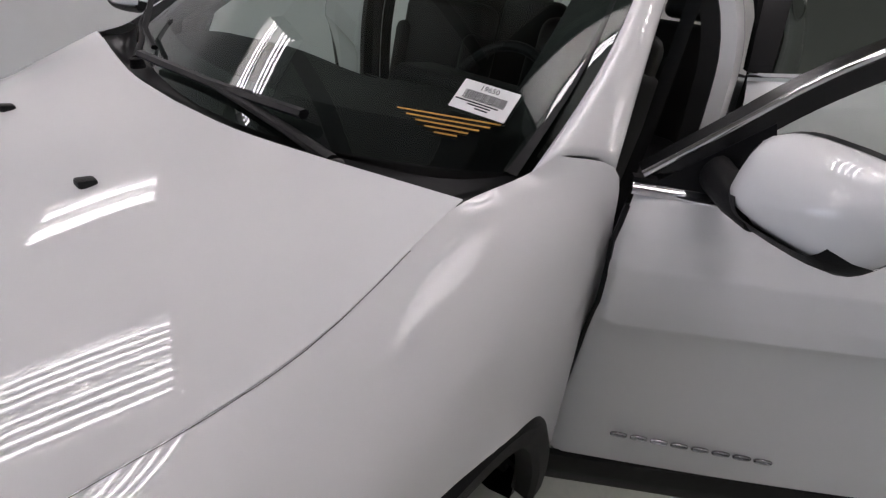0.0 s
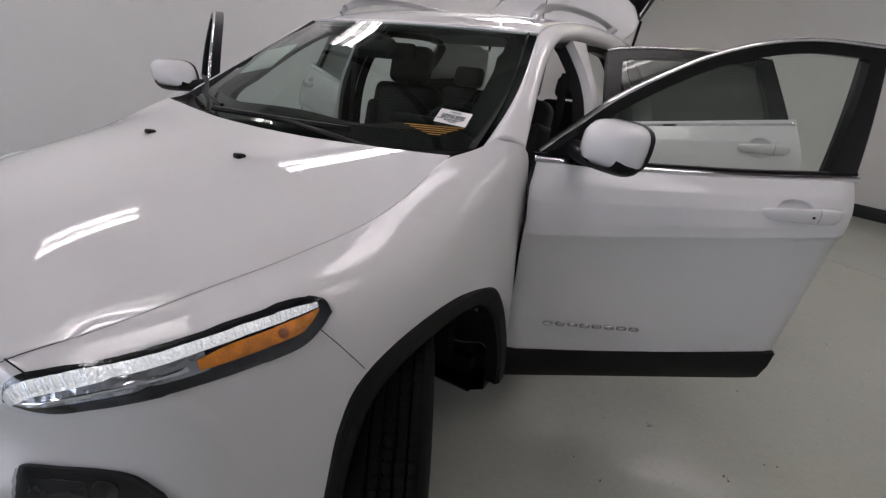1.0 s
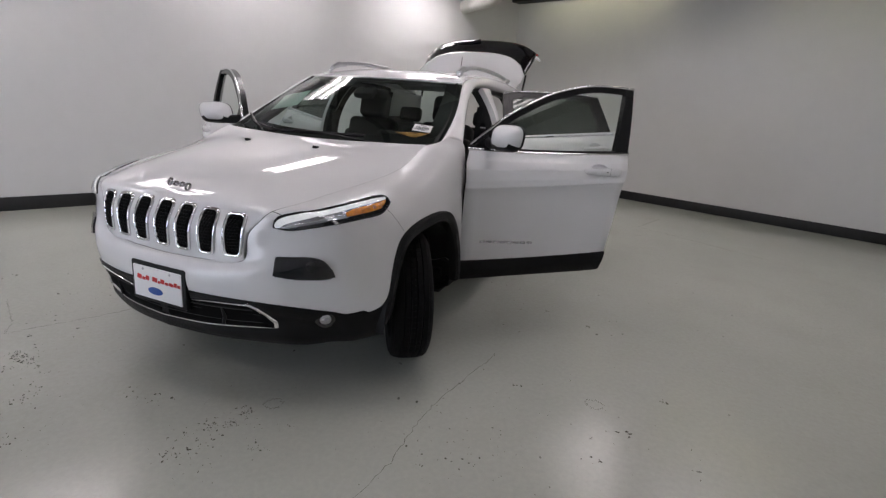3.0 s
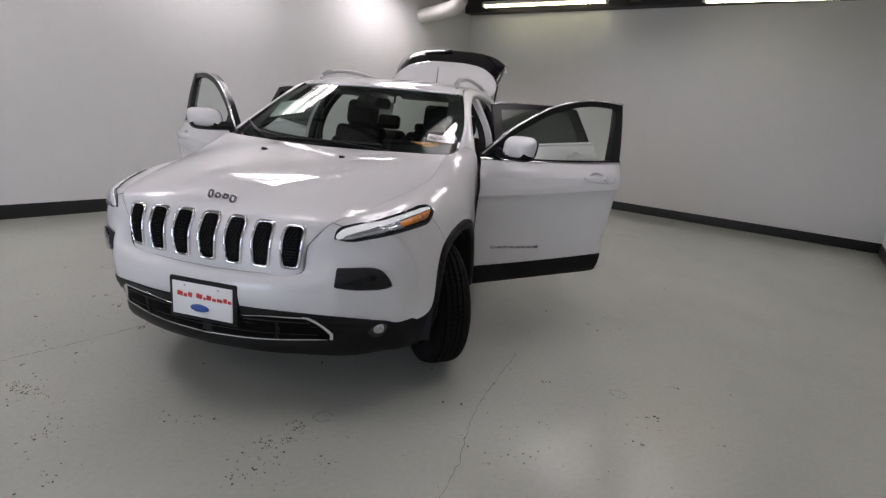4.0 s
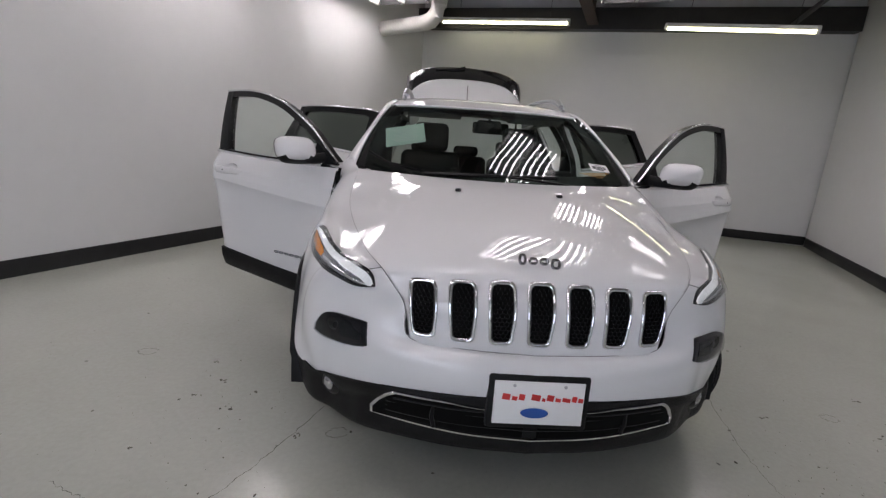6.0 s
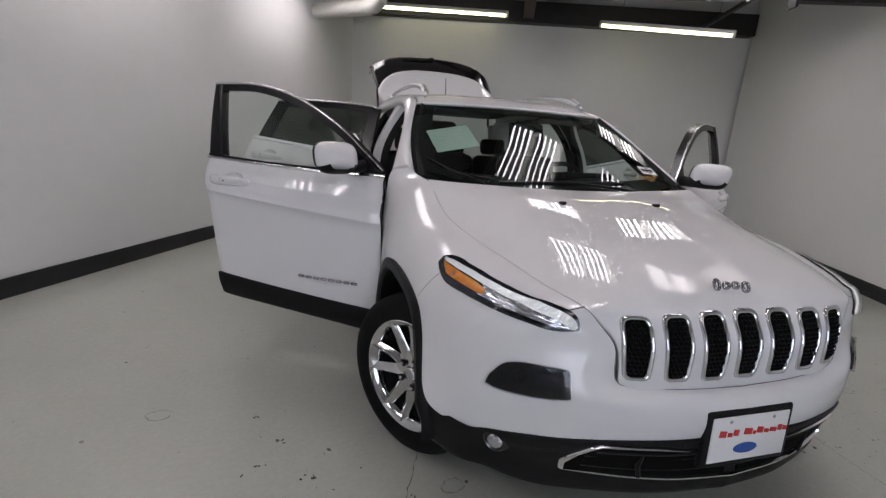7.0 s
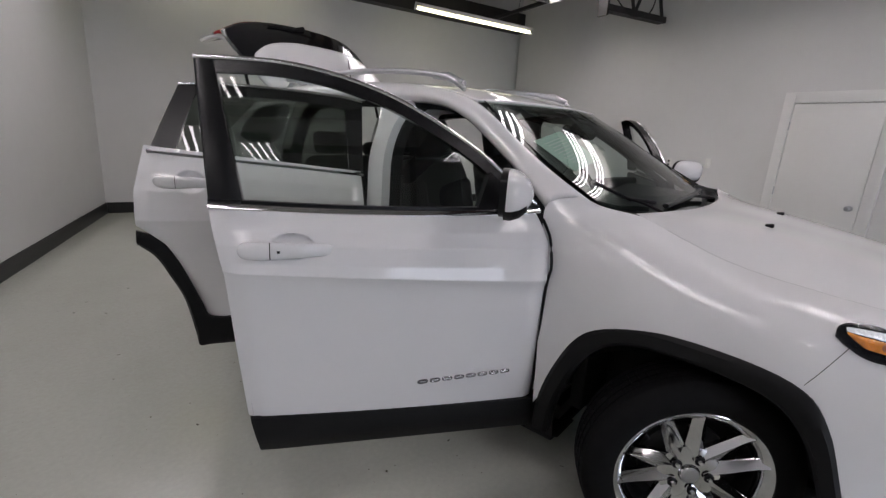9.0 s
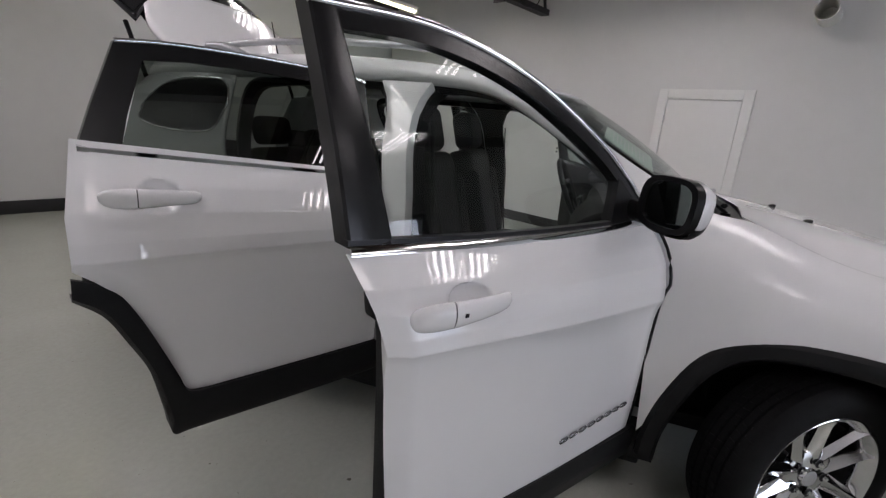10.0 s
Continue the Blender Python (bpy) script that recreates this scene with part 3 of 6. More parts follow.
hood = grid_ob("hood", mirrored(gap_edge(HOODG[:54], 1, 0.0010)), PAINT, car, "", 1, 50, True)
grille_panel = grid_ob("grille_panel", mirrored(gap_edge(HOODG[53:], 1, 0.0016)), PAINT, car, "white grille panel with seven slots", 1, 50, True)
SEAM_I, SEAM_J, HC_I = 37, 5, 62


def skin_faces(is_fender):
    return [q for q in grid_faces(111, NV) if is_fender == (q[0] // NV < SEAM_I or (q[0] // NV < HC_I and min(k % NV for k in q) < SEAM_J))]


skv = SKIN.copy()
skv[:, 0] += (skv[:, 1] - skv[:, 0]) * 0.008
flat = skv.reshape(-1, 3)
for s in (1, -1):
    mesh_ob("fender", flat, skin_faces(True), PAINT, car, "", s, 50, 0.0, True)
bf = skin_faces(False)
n0 = len(flat)
front_bumper = mesh_ob("front_bumper", np.vstack([flat, flat * np.array([-1, 1, 1])]), bf + [tuple(n0 + k for k in reversed(q)) for q in bf], PAINT, car, "", 1, 50, 0.0, True)


def gap_line(pts, width, parent, side=1):
    """A dark shut line drawn on the skin as a thin strip."""
    p = onto(SKINB, pts, 0.0012)
    v = []
    for i in range(len(p)):
        t = Vector(p[min(i + 1, len(p) - 1)] - p[max(i - 1, 0)])
        loc, nor, _, _ = SKINB.find_nearest(Vector(p[i]))
        d = t.cross(nor).normalized() * (width / 2)
        v += [tuple(Vector(p[i]) + d), tuple(Vector(p[i]) - d)]
    mesh_ob("shut_line", v, grid_faces(len(p), 2), SATINBLACK, parent, "dark shut line", side, 0)


for s in (1, -1):
    gap_line([np.array((0.874, -0.356, 0.962)) + (np.array((0.929, -0.263, 0.812)) - np.array((0.874, -0.356, 0.962))) * q / 11 for q in range(12)], 0.002, front_bumper, s)
    gap_line(SKIN[HC_I - 2, 0:4], 0.003, front_bumper, s)
    gap_line(SKIN[54:111:2, 0] * 0.85 + SKIN[54:111:2, 1] * 0.15, 0.0018, hood, s)
    gap_line(SKIN[14:55:2, 0] * 0.85 + SKIN[14:55:2, 1] * 0.15, 0.0010, hood, s)
# white backing added behind the shut lines, to keep the gaps from going black
grid_ob("inner_front", mirrored(HOODG * np.array([1.02, 0.985, 0.985]) + np.array([0, 0.02, -0.02])), PAINT, car, "", 1, 50, True)

# lower black bumper
LOWER = [
    [(0.922, -0.408, 0.481), (0.925, -0.41, 0.44), (0.912, -0.406, 0.374), (0.894, -0.399, 0.301), (0.849, -0.377, 0.278)],
    [(0.816, -0.569, 0.46), (0.824, -0.566, 0.43), (0.83, -0.553, 0.375), (0.82, -0.53, 0.304), (0.755, -0.469, 0.273)],
    [(0.754, -0.637, 0.482), (0.752, -0.625, 0.446), (0.741, -0.612, 0.393), (0.733, -0.598, 0.307), (0.672, -0.535, 0.284)],
    [(0.675, -0.718, 0.509), (0.675, -0.706, 0.469), (0.661, -0.682, 0.414), (0.65, -0.674, 0.307), (0.597, -0.598, 0.284)],
    [(0.547, -0.81, 0.542), (0.549, -0.8, 0.508), (0.546, -0.772, 0.446), (0.539, -0.755, 0.324), (0.488, -0.668, 0.291)],
    [(0.267, -0.892, 0.559), (0.267, -0.883, 0.524), (0.268, -0.859, 0.454), (0.265, -0.844, 0.331), (0.245, -0.724, 0.298)],
    [(0, -0.905, 0.559), (0, -0.897, 0.524), (0, -0.885, 0.454), (0, -0.875, 0.335), (0, -0.74, 0.3)],
]
LOWG = loft(LOWER, 49, 21)
LOWB = bvh_of(LOWG)
grid_ob("lower_bumper", np.concatenate([LOWG, LOWG[:-1][::-1] * np.array([-1, 1, 1])], 0), PLASTIC, car, "unpainted black plastic lower bumper", 1, 50, False, 0.01)

# ---- grille: seven slots with chrome rings and a honeycomb insert
def slot(cx, w_top, w_bot, z0, z1, lean):
    """Outline of one slot, clockwise, with rounded corners; lean shifts the top inwards."""
    pts = []
    zm = z1 - (z1 - z0) * 0.42
    corner = [(-w_top / 2 + lean, z1), (w_top / 2 + lean, z1), (w_top / 2 * 1.04 + lean * 0.6, zm), (w_bot / 2, z0), (-w_bot / 2, z0), (-w_top / 2 * 1.04 + lean * 0.6, zm)]
    rad = [0.027, 0.027, 0.05, 0.020, 0.020, 0.05]
    n = len(corner)
    for i in range(n):
        p, a, b = Vector(corner[i]), Vector(corner[i - 1]), Vector(corner[(i + 1) % n])
        u, w = (a - p).normalized(), (b - p).normalized()
        for k in range(5):
            t = k / 4
            q = (p + u * rad[i]) * (1 - t) ** 2 + p * 2 * t * (1 - t) + (p + w * rad[i]) * t * t
            pts.append((cx + q.x, q.y))
    return pts


def ring_on(bvh, outer, inner, prof):
    """A raised band between two outlines of equal count on a surface; outlines are (x, z) from the front, prof (share, lift)."""
    n = len(outer)
    v, f = [], []
    for k, off in prof:
        for (x0, z0), (x1, z1) in zip(outer, inner):
            x, z = x0 + (x1 - x0) * k, z0 + (z1 - z0) * k
            hit_ = bvh.ray_cast(Vector((abs(x) + 1e-4, -2, z)), Vector((0, 1, 0)))
            y = hit_[0].y if hit_[0] else -0.85
            v.append((x, y - off, z))
    for r in range(len(prof) - 1):
        for i in range(n):
            j = (i + 1) % n
            f.append((r * n + i, r * n + j, (r + 1) * n + j, (r + 1) * n + i))
    return v, f


def front_y(bvh, x, z, back=-0.85):
    h_ = bvh.ray_cast(Vector((abs(x) + 1e-4, -2, z)), Vector((0, 1, 0)))[0]
    return h_.y if h_ else back


for i in range(7):
    cx = (i - 3) * 0.1280
    s = abs(i - 3)
    z1 = 0.941 - 0.0012 * s * s
    z0 = 0.729 + 0.001 * s * s
    lean = 0.004 * (i - 3)
    o = slot(cx, 0.096, 0.078, z0, z1, lean)
    c = (cx + lean * 0.6, (z0 + z1) / 2)
    inn = [(c[0] + (x - c[0]) * 0.71, c[1] + (z - c[1]) * 0.855 + 0.001) for x, z in o]
    mesh_ob("grille_slot", *ring_on(HOODB, o, inn, ((0.0, -0.004), (0.0, 0.005), (0.15, 0.009), (0.5, 0.010), (0.8, 0.007), (1.0, 0.001))), CHROME, grille_panel, "chrome-ringed grille slot", 1, 60)
    # near-black fan that follows the panel, for the slot's unlit depth, and honeycomb ribs
    v = [(c[0], front_y(HOODB, *c) - 0.0045, c[1])]
    for k in (0.35, 0.7, 1.02):
        for x, z in inn:
            px, pz = c[0] + (x - c[0]) * k, c[1] + (z - c[1]) * k
            v.append((px, front_y(HOODB, px, pz) - 0.0045, pz))
    m = len(inn)
    f = [(0, 1 + (k + 1) % m, 1 + k) for k in range(m)] + [(1 + r_ * m + k, 1 + r_ * m + (k + 1) % m, 1 + (r_ + 1) * m + (k + 1) % m, 1 + (r_ + 1) * m + k) for r_ in (0, 1) for k in range(m)]
    mesh_ob("slot_insert", v, f, VOID, grille_panel, "", 1, 0)
    vs, fs = [], []
    xs, zs = [p[0] for p in inn], [p[1] for p in inn]
    r = 0.0092
    for k in range(int((max(zs) - min(zs)) / (r * 1.5))):
        z = max(zs) - r - k * r * 1.5
        for q in range(-3, 4):
            x = c[0] + (q + 0.5 * (k % 2)) * r * 1.732
            if not (min(xs) + r * 0.9 < x < max(xs) - r * 0.9) or z < min(zs) + r:
                continue
            y = front_y(HOODB, x, z) - 0.0045
            b0 = len(vs)
            for rr, yo in ((0.98, -0.0035), (0.80, -0.0035), (0.76, 0.0)):
                for m_ in range(6):
                    an = math.pi / 6 + m_ * math.pi / 3
                    vs.append((x + math.cos(an) * r * rr, y + yo, z + math.sin(an) * r * rr))
            for m_ in range(6):
                n_ = (m_ + 1) % 6
                fs += [(b0 + m_, b0 + n_, b0 + 6 + n_, b0 + 6 + m_), (b0 + 6 + m_, b0 + 6 + n_, b0 + 12 + n_, b0 + 12 + m_)]
    mesh_ob("honeycomb", vs, fs, SATINBLACK, grille_panel, "", 1, 0)

# ---- lamps: headlights, fog pods, lower fogs
def lamp_skin(name, bvh, up, lo, mat, parent, off, dome=0.0, side=1, nu=28, nv=8, label="", back=0.008):
    g = strip_on(bvh, up, lo, nu, nv, off, dome)
    if back < 0:
        return grid_ob(name, g, mat, parent, label, side, 40)
    g2 = onto(bvh, g.reshape(-1, 3), -back).reshape(g.shape)
    v, f = shell(g, g2 - g)
    return mesh_ob(name, v, f, mat, parent, label, side, 40)


HL_UP = [(0.553, -0.757, 0.887), (0.569, -0.742, 0.924), (0.64, -0.693, 0.955), (0.723, -0.59, 0.983), (0.789, -0.457, 1.011), (0.829, -0.359, 1.02), (0.858, -0.32, 1.014), (0.872, -0.308, 0.997)]
HL_LO = [(0.554, -0.757, 0.879), (0.621, -0.735, 0.871), (0.7, -0.677, 0.881), (0.779, -0.588, 0.895), (0.838, -0.479, 0.907), (0.876, -0.39, 0.916), (0.872, -0.331, 0.937), (0.878, -0.305, 0.965)]
HLA, HLB = spline(HL_UP, 121), spline(HL_LO, 121)


def in_lamp(t, k):
    """A point of the headlight's face at share t along it and k down it."""
    j = int(round(120 * t))
    return HLA[j] + (HLB[j] - HLA[j]) * k


for s in (1, -1):
    hl = lamp_skin("headlight", SKINB, HL_UP, HL_LO, GLOSSBLACK, car, 0.006, 0.0, s, 72, 12, "headlight with a lit white strip and amber side lamp")

    def inset(name, t0, t1, top, low, mat, off, dome, label, nu=40, nv=6):
        ts = [t0 + (t1 - t0) * q / 14 for q in range(15)]
        up = [in_lamp(t, float(np.interp(t, *zip(*top)))) for t in ts]
        lo = [in_lamp(t, float(np.interp(t, *zip(*low)))) for t in ts]
        return lamp_skin(name, SKINB, up, lo, mat, hl, off, dome, s, nu, nv, label, -1 if mat == LENS else 0.0)

    inset("reflector", 0.07, 0.49, [(0, 0.40), (0.2, 0.45), (0.6, 0.42)], [(0, 0.80), (0.6, 0.80)], LAMPDARK, 0.0075, 0.0, "dark silver reflector")
    inset("reflector_rim", 0.09, 0.46, [(0, 0.66), (0.6, 0.62)], [(0, 0.76), (0.6, 0.70)], CHROME, 0.0085, 0.002, "bright reflector edge")
    inset("side_marker", 0.475, 0.84, [(0.45, 0.62), (0.52, 0.50), (0.83, 0.42)], [(0.45, 0.76), (0.55, 0.78), (0.74, 0.74), (0.84, 0.52)], AMBER, 0.0085, 0.004, "amber side marker")
    inset("light_strip", 0.035, 0.845, [(0, 0.40), (0.10, 0.16), (0.9, 0.24)], [(0, 0.86), (0.06, 0.80), (0.13, 0.54), (0.5, 0.44), (0.9, 0.38)], DRL, 0.0085, 0.002, "lit white light strip", 60, 5)
    # ribbed optics over the strip
    for q in range(56):
        t = 0.06 + 0.77 * q / 55
        k0, k1 = float(np.interp(t, [0.0, 0.10, 0.9], [0.42, 0.17, 0.25])), float(np.interp(t, [0.0, 0.06, 0.13, 0.5, 0.9], [0.84, 0.78, 0.45, 0.39, 0.39]))
        rib = onto(SKINB, [in_lamp(t, k0), in_lamp(t, (k0 + k1) / 2), in_lamp(t, k1)], 0.0125)
        mesh_ob("optic_rib", *sweep([tuple(p) for p in rib], 0.0011, 5), RIBCLEAR, hl, "", s, 40)
    bulb = onto(SKINB, [in_lamp(0.66, 0.62)], 0.012)[0]
    mesh_ob("marker_bulb", *lathe([(0.0, 0.004), (0.008, 0.003), (0.011, 0.0)], 14, Matrix.Translation(bulb) @ pose(0, 0, 0, 0, -20, -35)), AMBERDARK, hl, "", s, 40)
    inset("lens", 0.02, 0.98, [(0, 0.05), (1, 0.05)], [(0, 0.95), (1, 0.95)], LENS, 0.016, 0.004, "clear lamp lens", 44, 10)
    # fog pod
    FU = [(0.574, -0.772, 0.755), (0.587, -0.764, 0.757), (0.632, -0.743, 0.758), (0.696, -0.704, 0.757), (0.74, -0.668, 0.74), (0.767, -0.639, 0.695)]
    FL = [(0.553, -0.767, 0.677), (0.578, -0.761, 0.669), (0.625, -0.738, 0.66), (0.691, -0.694, 0.655), (0.747, -0.656, 0.655), (0.774, -0.632, 0.665)]
    pod = lamp_skin("fog_pod", SKINB, FU, FL, SMOKE, car, 0.007, 0.0, s, 40, 14, "smoked projector lamp pod")
    lamp_skin("pod_lens", SKINB, FU, FL, DARKLENS, pod, 0.014, 0.002, s, 40, 12, "smoked lens", -0.0135)
    v, f = lathe([(0.0, -0.001), (0.020, 0.0), (0.022, 0.002), (0.024, 0.001), (0.024, -0.006)], 20, pose(0, 0, 0))
    m = Matrix.Translation(onto(SKINB, [(0.699, -0.699, 0.717)], 0.008)[0]) @ pose(0, 0, 0, 0, 0, -60)
    mesh_ob("projector", [tuple(m @ Vector(p)) for p in v], f, GLOSSBLACK, pod, "", s, 40)
    lamp_skin("pod_reflector", SKINB, [(0.590, -0.762, 0.735), (0.632, -0.743, 0.735), (0.672, -0.718, 0.733)], [(0.575, -0.762, 0.690), (0.622, -0.740, 0.683), (0.672, -0.710, 0.680)], SMOKELIGHT, pod, 0.0095, 0.002, s, 16, 5, "dull silver reflector", 0.0)
    # lower round fog lamp in its recess
    at = onto(LOWB, [(0.736, -0.653, 0.442)], 0.004)[0]
    m = Matrix.Translation(at) @ pose(0, 0, 0, 0, 0, -52)
    v, f = lathe([(0.0, 0.004), (0.022, 0.003), (0.028, 0.0), (0.034, 0.003), (0.044, -0.004), (0.052, -0.012)], 24, Matrix.Identity(4))
    fog = mesh_ob("fog_lamp", [tuple(m @ Vector(p)) for p in v], f, GLOSSBLACK, car, "round fog lamp in the black bumper", s, 40)
    v, f = lathe([(0.0, 0.008), (0.018, 0.007), (0.026, 0.002)], 24, Matrix.Identity(4))
    mesh_ob("fog_lens", [tuple(m @ Vector(p)) for p in v], f, LAMPDARK, fog, "clear fog lens", s, 40)

# ---- lower grille: chrome surround, black mouth and mesh
def mouth(x, k):
    """Top and bottom edge of the lower grille at x; k shrinks it."""
    ax = abs(x)
    top = 0.522 + 0.014 * max(0.0, min(1.0, (ax - 0.18) / 0.1)) - 0.105 * max(0.0, (ax - 0.46) / 0.09) ** 1.6
    bot = 0.397 + 0.012 * (ax / 0.5) ** 2
    mid = (top + bot) / 2
    return mid + (top - mid) * k, mid + (bot - mid) * k


def mouth_outline(w, k, n=40):
    xs = [-w + 2 * w * i / n for i in range(n + 1)]
    up = [(x, mouth(x * 0.545 / w, k)[0]) for x in xs]
    dn = [(x, mouth(x * 0.545 / w, k)[1]) for x in xs[::-1]]
    return up + dn


o, inn = mouth_outline(0.560, 1.0), mouth_outline(0.545, 0.83)
lower_grille = mesh_ob("lower_grille", *ring_on(LOWB, o, inn, ((0.0, -0.004), (0.0, 0.006), (0.2, 0.011), (0.7, 0.011), (1.0, 0.003))), CHROME, car, "wide lower grille with a chrome surround", 1, 60)
vs = []
for x, z in inn:
    h_ = LOWB.ray_cast(Vector((abs(x), -2, z)), Vector((0, 1, 0)))[0]
    vs.append((x, (h_.y if h_ else -0.85) - 0.003, z))
n = len(vs)
# near-black sheet on the bumper's face, for the mouth's unlit depth
mesh_ob("mouth_back", vs, [(i, n - 1 - i, n - 2 - i, i + 1) for i in range(n // 2 - 1)], VOID, lower_grille)
vs, fs = [], []
for k in range(5):
    z = 0.415 + k * 0.022
    pts = []
    for i in range(41):
        x = -0.50 + i * 0.025
        t, b = mouth(x, 0.7)
        h_ = LOWB.ray_cast(Vector((abs(x), -2, z)), Vector((0, 1, 0)))[0]
        if b < z < t and h_:
            pts.append((x, h_.y - 0.005, z))
    if len(pts) > 2:
        mesh_ob("grille_bar", *sweep(pts, 0.004, 6), PLASTIC, lower_grille)
for s in (1, -1):
    v, f = sweep([(0.33, -0.855, 0.415), (0.34, -0.855, 0.455), (0.335, -0.86, 0.50)], 0.008, 8)
    mesh_ob("grille_strut", v, f, PLASTIC, lower_grille, "", s)

# ---- plate holder and dealer plate; writing on it is shown as bars
PM = pose(0.008, -0.896, 0.556, -3, 0, 0)
holder = part("plate_holder", box_bm(0.345, 0.03, 0.195, PM, 0.012), PLASTIC, car, "black plastic plate holder")
plate = part("plate", box_bm(0.302, 0.006, 0.152, PM @ pose(0, -0.016, 0), 0.002), PAPER, holder, "white dealer plate")
bx = -0.125
for w, h in ((0.030, 0.030), (0.020, 0.020), (0.022, 0.030), (0.0, 0), (0.034, 0.030), (0.012, 0.016), (0.026, 0.030), (0.020, 0.018), (0.030, 0.020), (0.018, 0.028), (0.018, 0.020)):
    if w:
        part("red_mark", box_bm(w * 0.86, 0.003, h * 0.68, PM @ pose(bx + w / 2, -0.020, 0.022 + (h - 0.03) / 2, 0, 8, 0), 0.0), REDINK, plate, "red mark in place of writing")
    bx += w + 0.003 if w else 0.016
v, f = lathe([(0.0, 0.003), (0.046, 0.002), (0.047, 0.0)], 32, PM @ pose(-0.012, -0.0195, -0.034, 0, 0, -90) @ Matrix.Diagonal((1, 1, 0.38, 1)))
mesh_ob("blue_oval", v, f, BLUEINK, plate, "blue oval mark", 1, 30)
for x in (-0.085, 0.085):
    v, f = lathe([(0.0, 0.004), (0.005, 0.003), (0.006, 0.0)], 10, PM @ pose(x, -0.019, 0.062, 0, 0, -90))
    mesh_ob("plate_screw", v, f, SATINCHROME, plate)

# ---- emblem on the hood's edge: chrome strokes, not lettered
def emblem(base, u, w, n, sizes, gap, depth, parent, name, label, side=1):
    """A row of small raised chrome ovals from base along u, with w up and n outwards."""
    x = 0.0
    for width, height, low in sizes:
        r = depth * 0.55
        pts = []
        for k in range(18):
            a = 2 * math.pi * k / 18
            ca, sa = math.cos(a), math.sin(a)
            px, pz = math.copysign(abs(ca) ** 0.7, ca) * (width / 2 - r), math.copysign(abs(sa) ** 0.7, sa) * (height / 2 - r)
            pts.append(base + u * (x + width / 2 + px) + w * (low + height / 2 + pz) + n * depth * 0.4)
        mesh_ob(name, *sweep(pts, r, 6, True), EMBLEM, parent, label, side, 60)
        x += width + gap


bp = onto(HOODB, [(0.078, -0.738, 0.966)], 0.003)[0]
emblem(Vector((-0.074, bp[1], bp[2])), Vector((1, 0, 0)), Vector((0, 0.45, 0.893)), Vector((0, -0.893, 0.45)), [(0.030, 0.042, 0.0), (0.034, 0.028, 0.003), (0.034, 0.028, 0.003), (0.036, 0.040, -0.010)], 0.005, 0.010, hood, "hood_emblem", "chrome emblem oval")

# washer jets
for s in (1, -1):
    p = onto(HOODB, [(0.246, -0.055, 1.146)], 0.004)[0]
    part("washer_jet", box_bm(0.026, 0.03, 0.016, Matrix.Translation(p) @ pose(0, 0, 0, -10, 0, 0), 0.005), PLASTIC, hood, "black washer jet", s)

# ---- wheel arches: black cladding bands over an opening
def arch_band(name, outer, inner, x_at, cy, side, label):
    n = 48
    o, i = spline(outer, n), spline(inner, n)
    i = o + (i - o) * 0.84
    v = []
    for k in range(n):
        x = x_at(o[k][0]) - (0.30 * max(0.0, 0.46 - o[k][1]) if cy == 0.0 and o[k][0] < -0.3 else 0.0)
        for p, dx in ((o[k], -0.03), (o[k], 0.0), (o[k] * 0.8 + i[k] * 0.2, 0.012), (i[k] * 0.8 + o[k] * 0.2, 0.012), (i[k], 0.0), (i[k], -0.05)):
            v.append((x + dx, p[0], p[1]))
    return mesh_ob(name, v, grid_faces(n, 6), PLASTIC, car, label, side, 40)


ARCH_O = [(0.512, 0.325), (0.505, 0.43), (0.465, 0.575), (0.385, 0.735), (0.265, 0.822), (0.10, 0.845), (-0.14, 0.832), (-0.275, 0.79), (-0.343, 0.70), (-0.388, 0.58), (-0.420, 0.475), (-0.432, 0.42), (-0.437, 0.375)]
ARCH_I = [(0.434, 0.31), (0.425, 0.42), (0.39, 0.54), (0.33, 0.665), (0.24, 0.745), (0.10, 0.765), (-0.10, 0.75), (-0.22, 0.71), (-0.295, 0.625), (-0.342, 0.51), (-0.368, 0.43), (-0.38, 0.39), (-0.388, 0.35)]
RARCH_O = [(y * 0.98 + 2.70, z + 0.015) for y, z in [(-0.52, 0.30), (-0.50, 0.45), (-0.43, 0.62), (-0.33, 0.77), (-0.20, 0.835), (0.0, 0.85), (0.2, 0.83), (0.33, 0.76), (0.43, 0.62), (0.48, 0.45), (0.5, 0.35)]]
RARCH_I = [(2.70 + (y - 2.70) * 0.86, 0.33 + (z - 0.33) * 0.86) for y, z in RARCH_O]


def arch_x(y):
    return 0.946 + 0.022 * max(-0.6, min(1.0, y / 0.5))


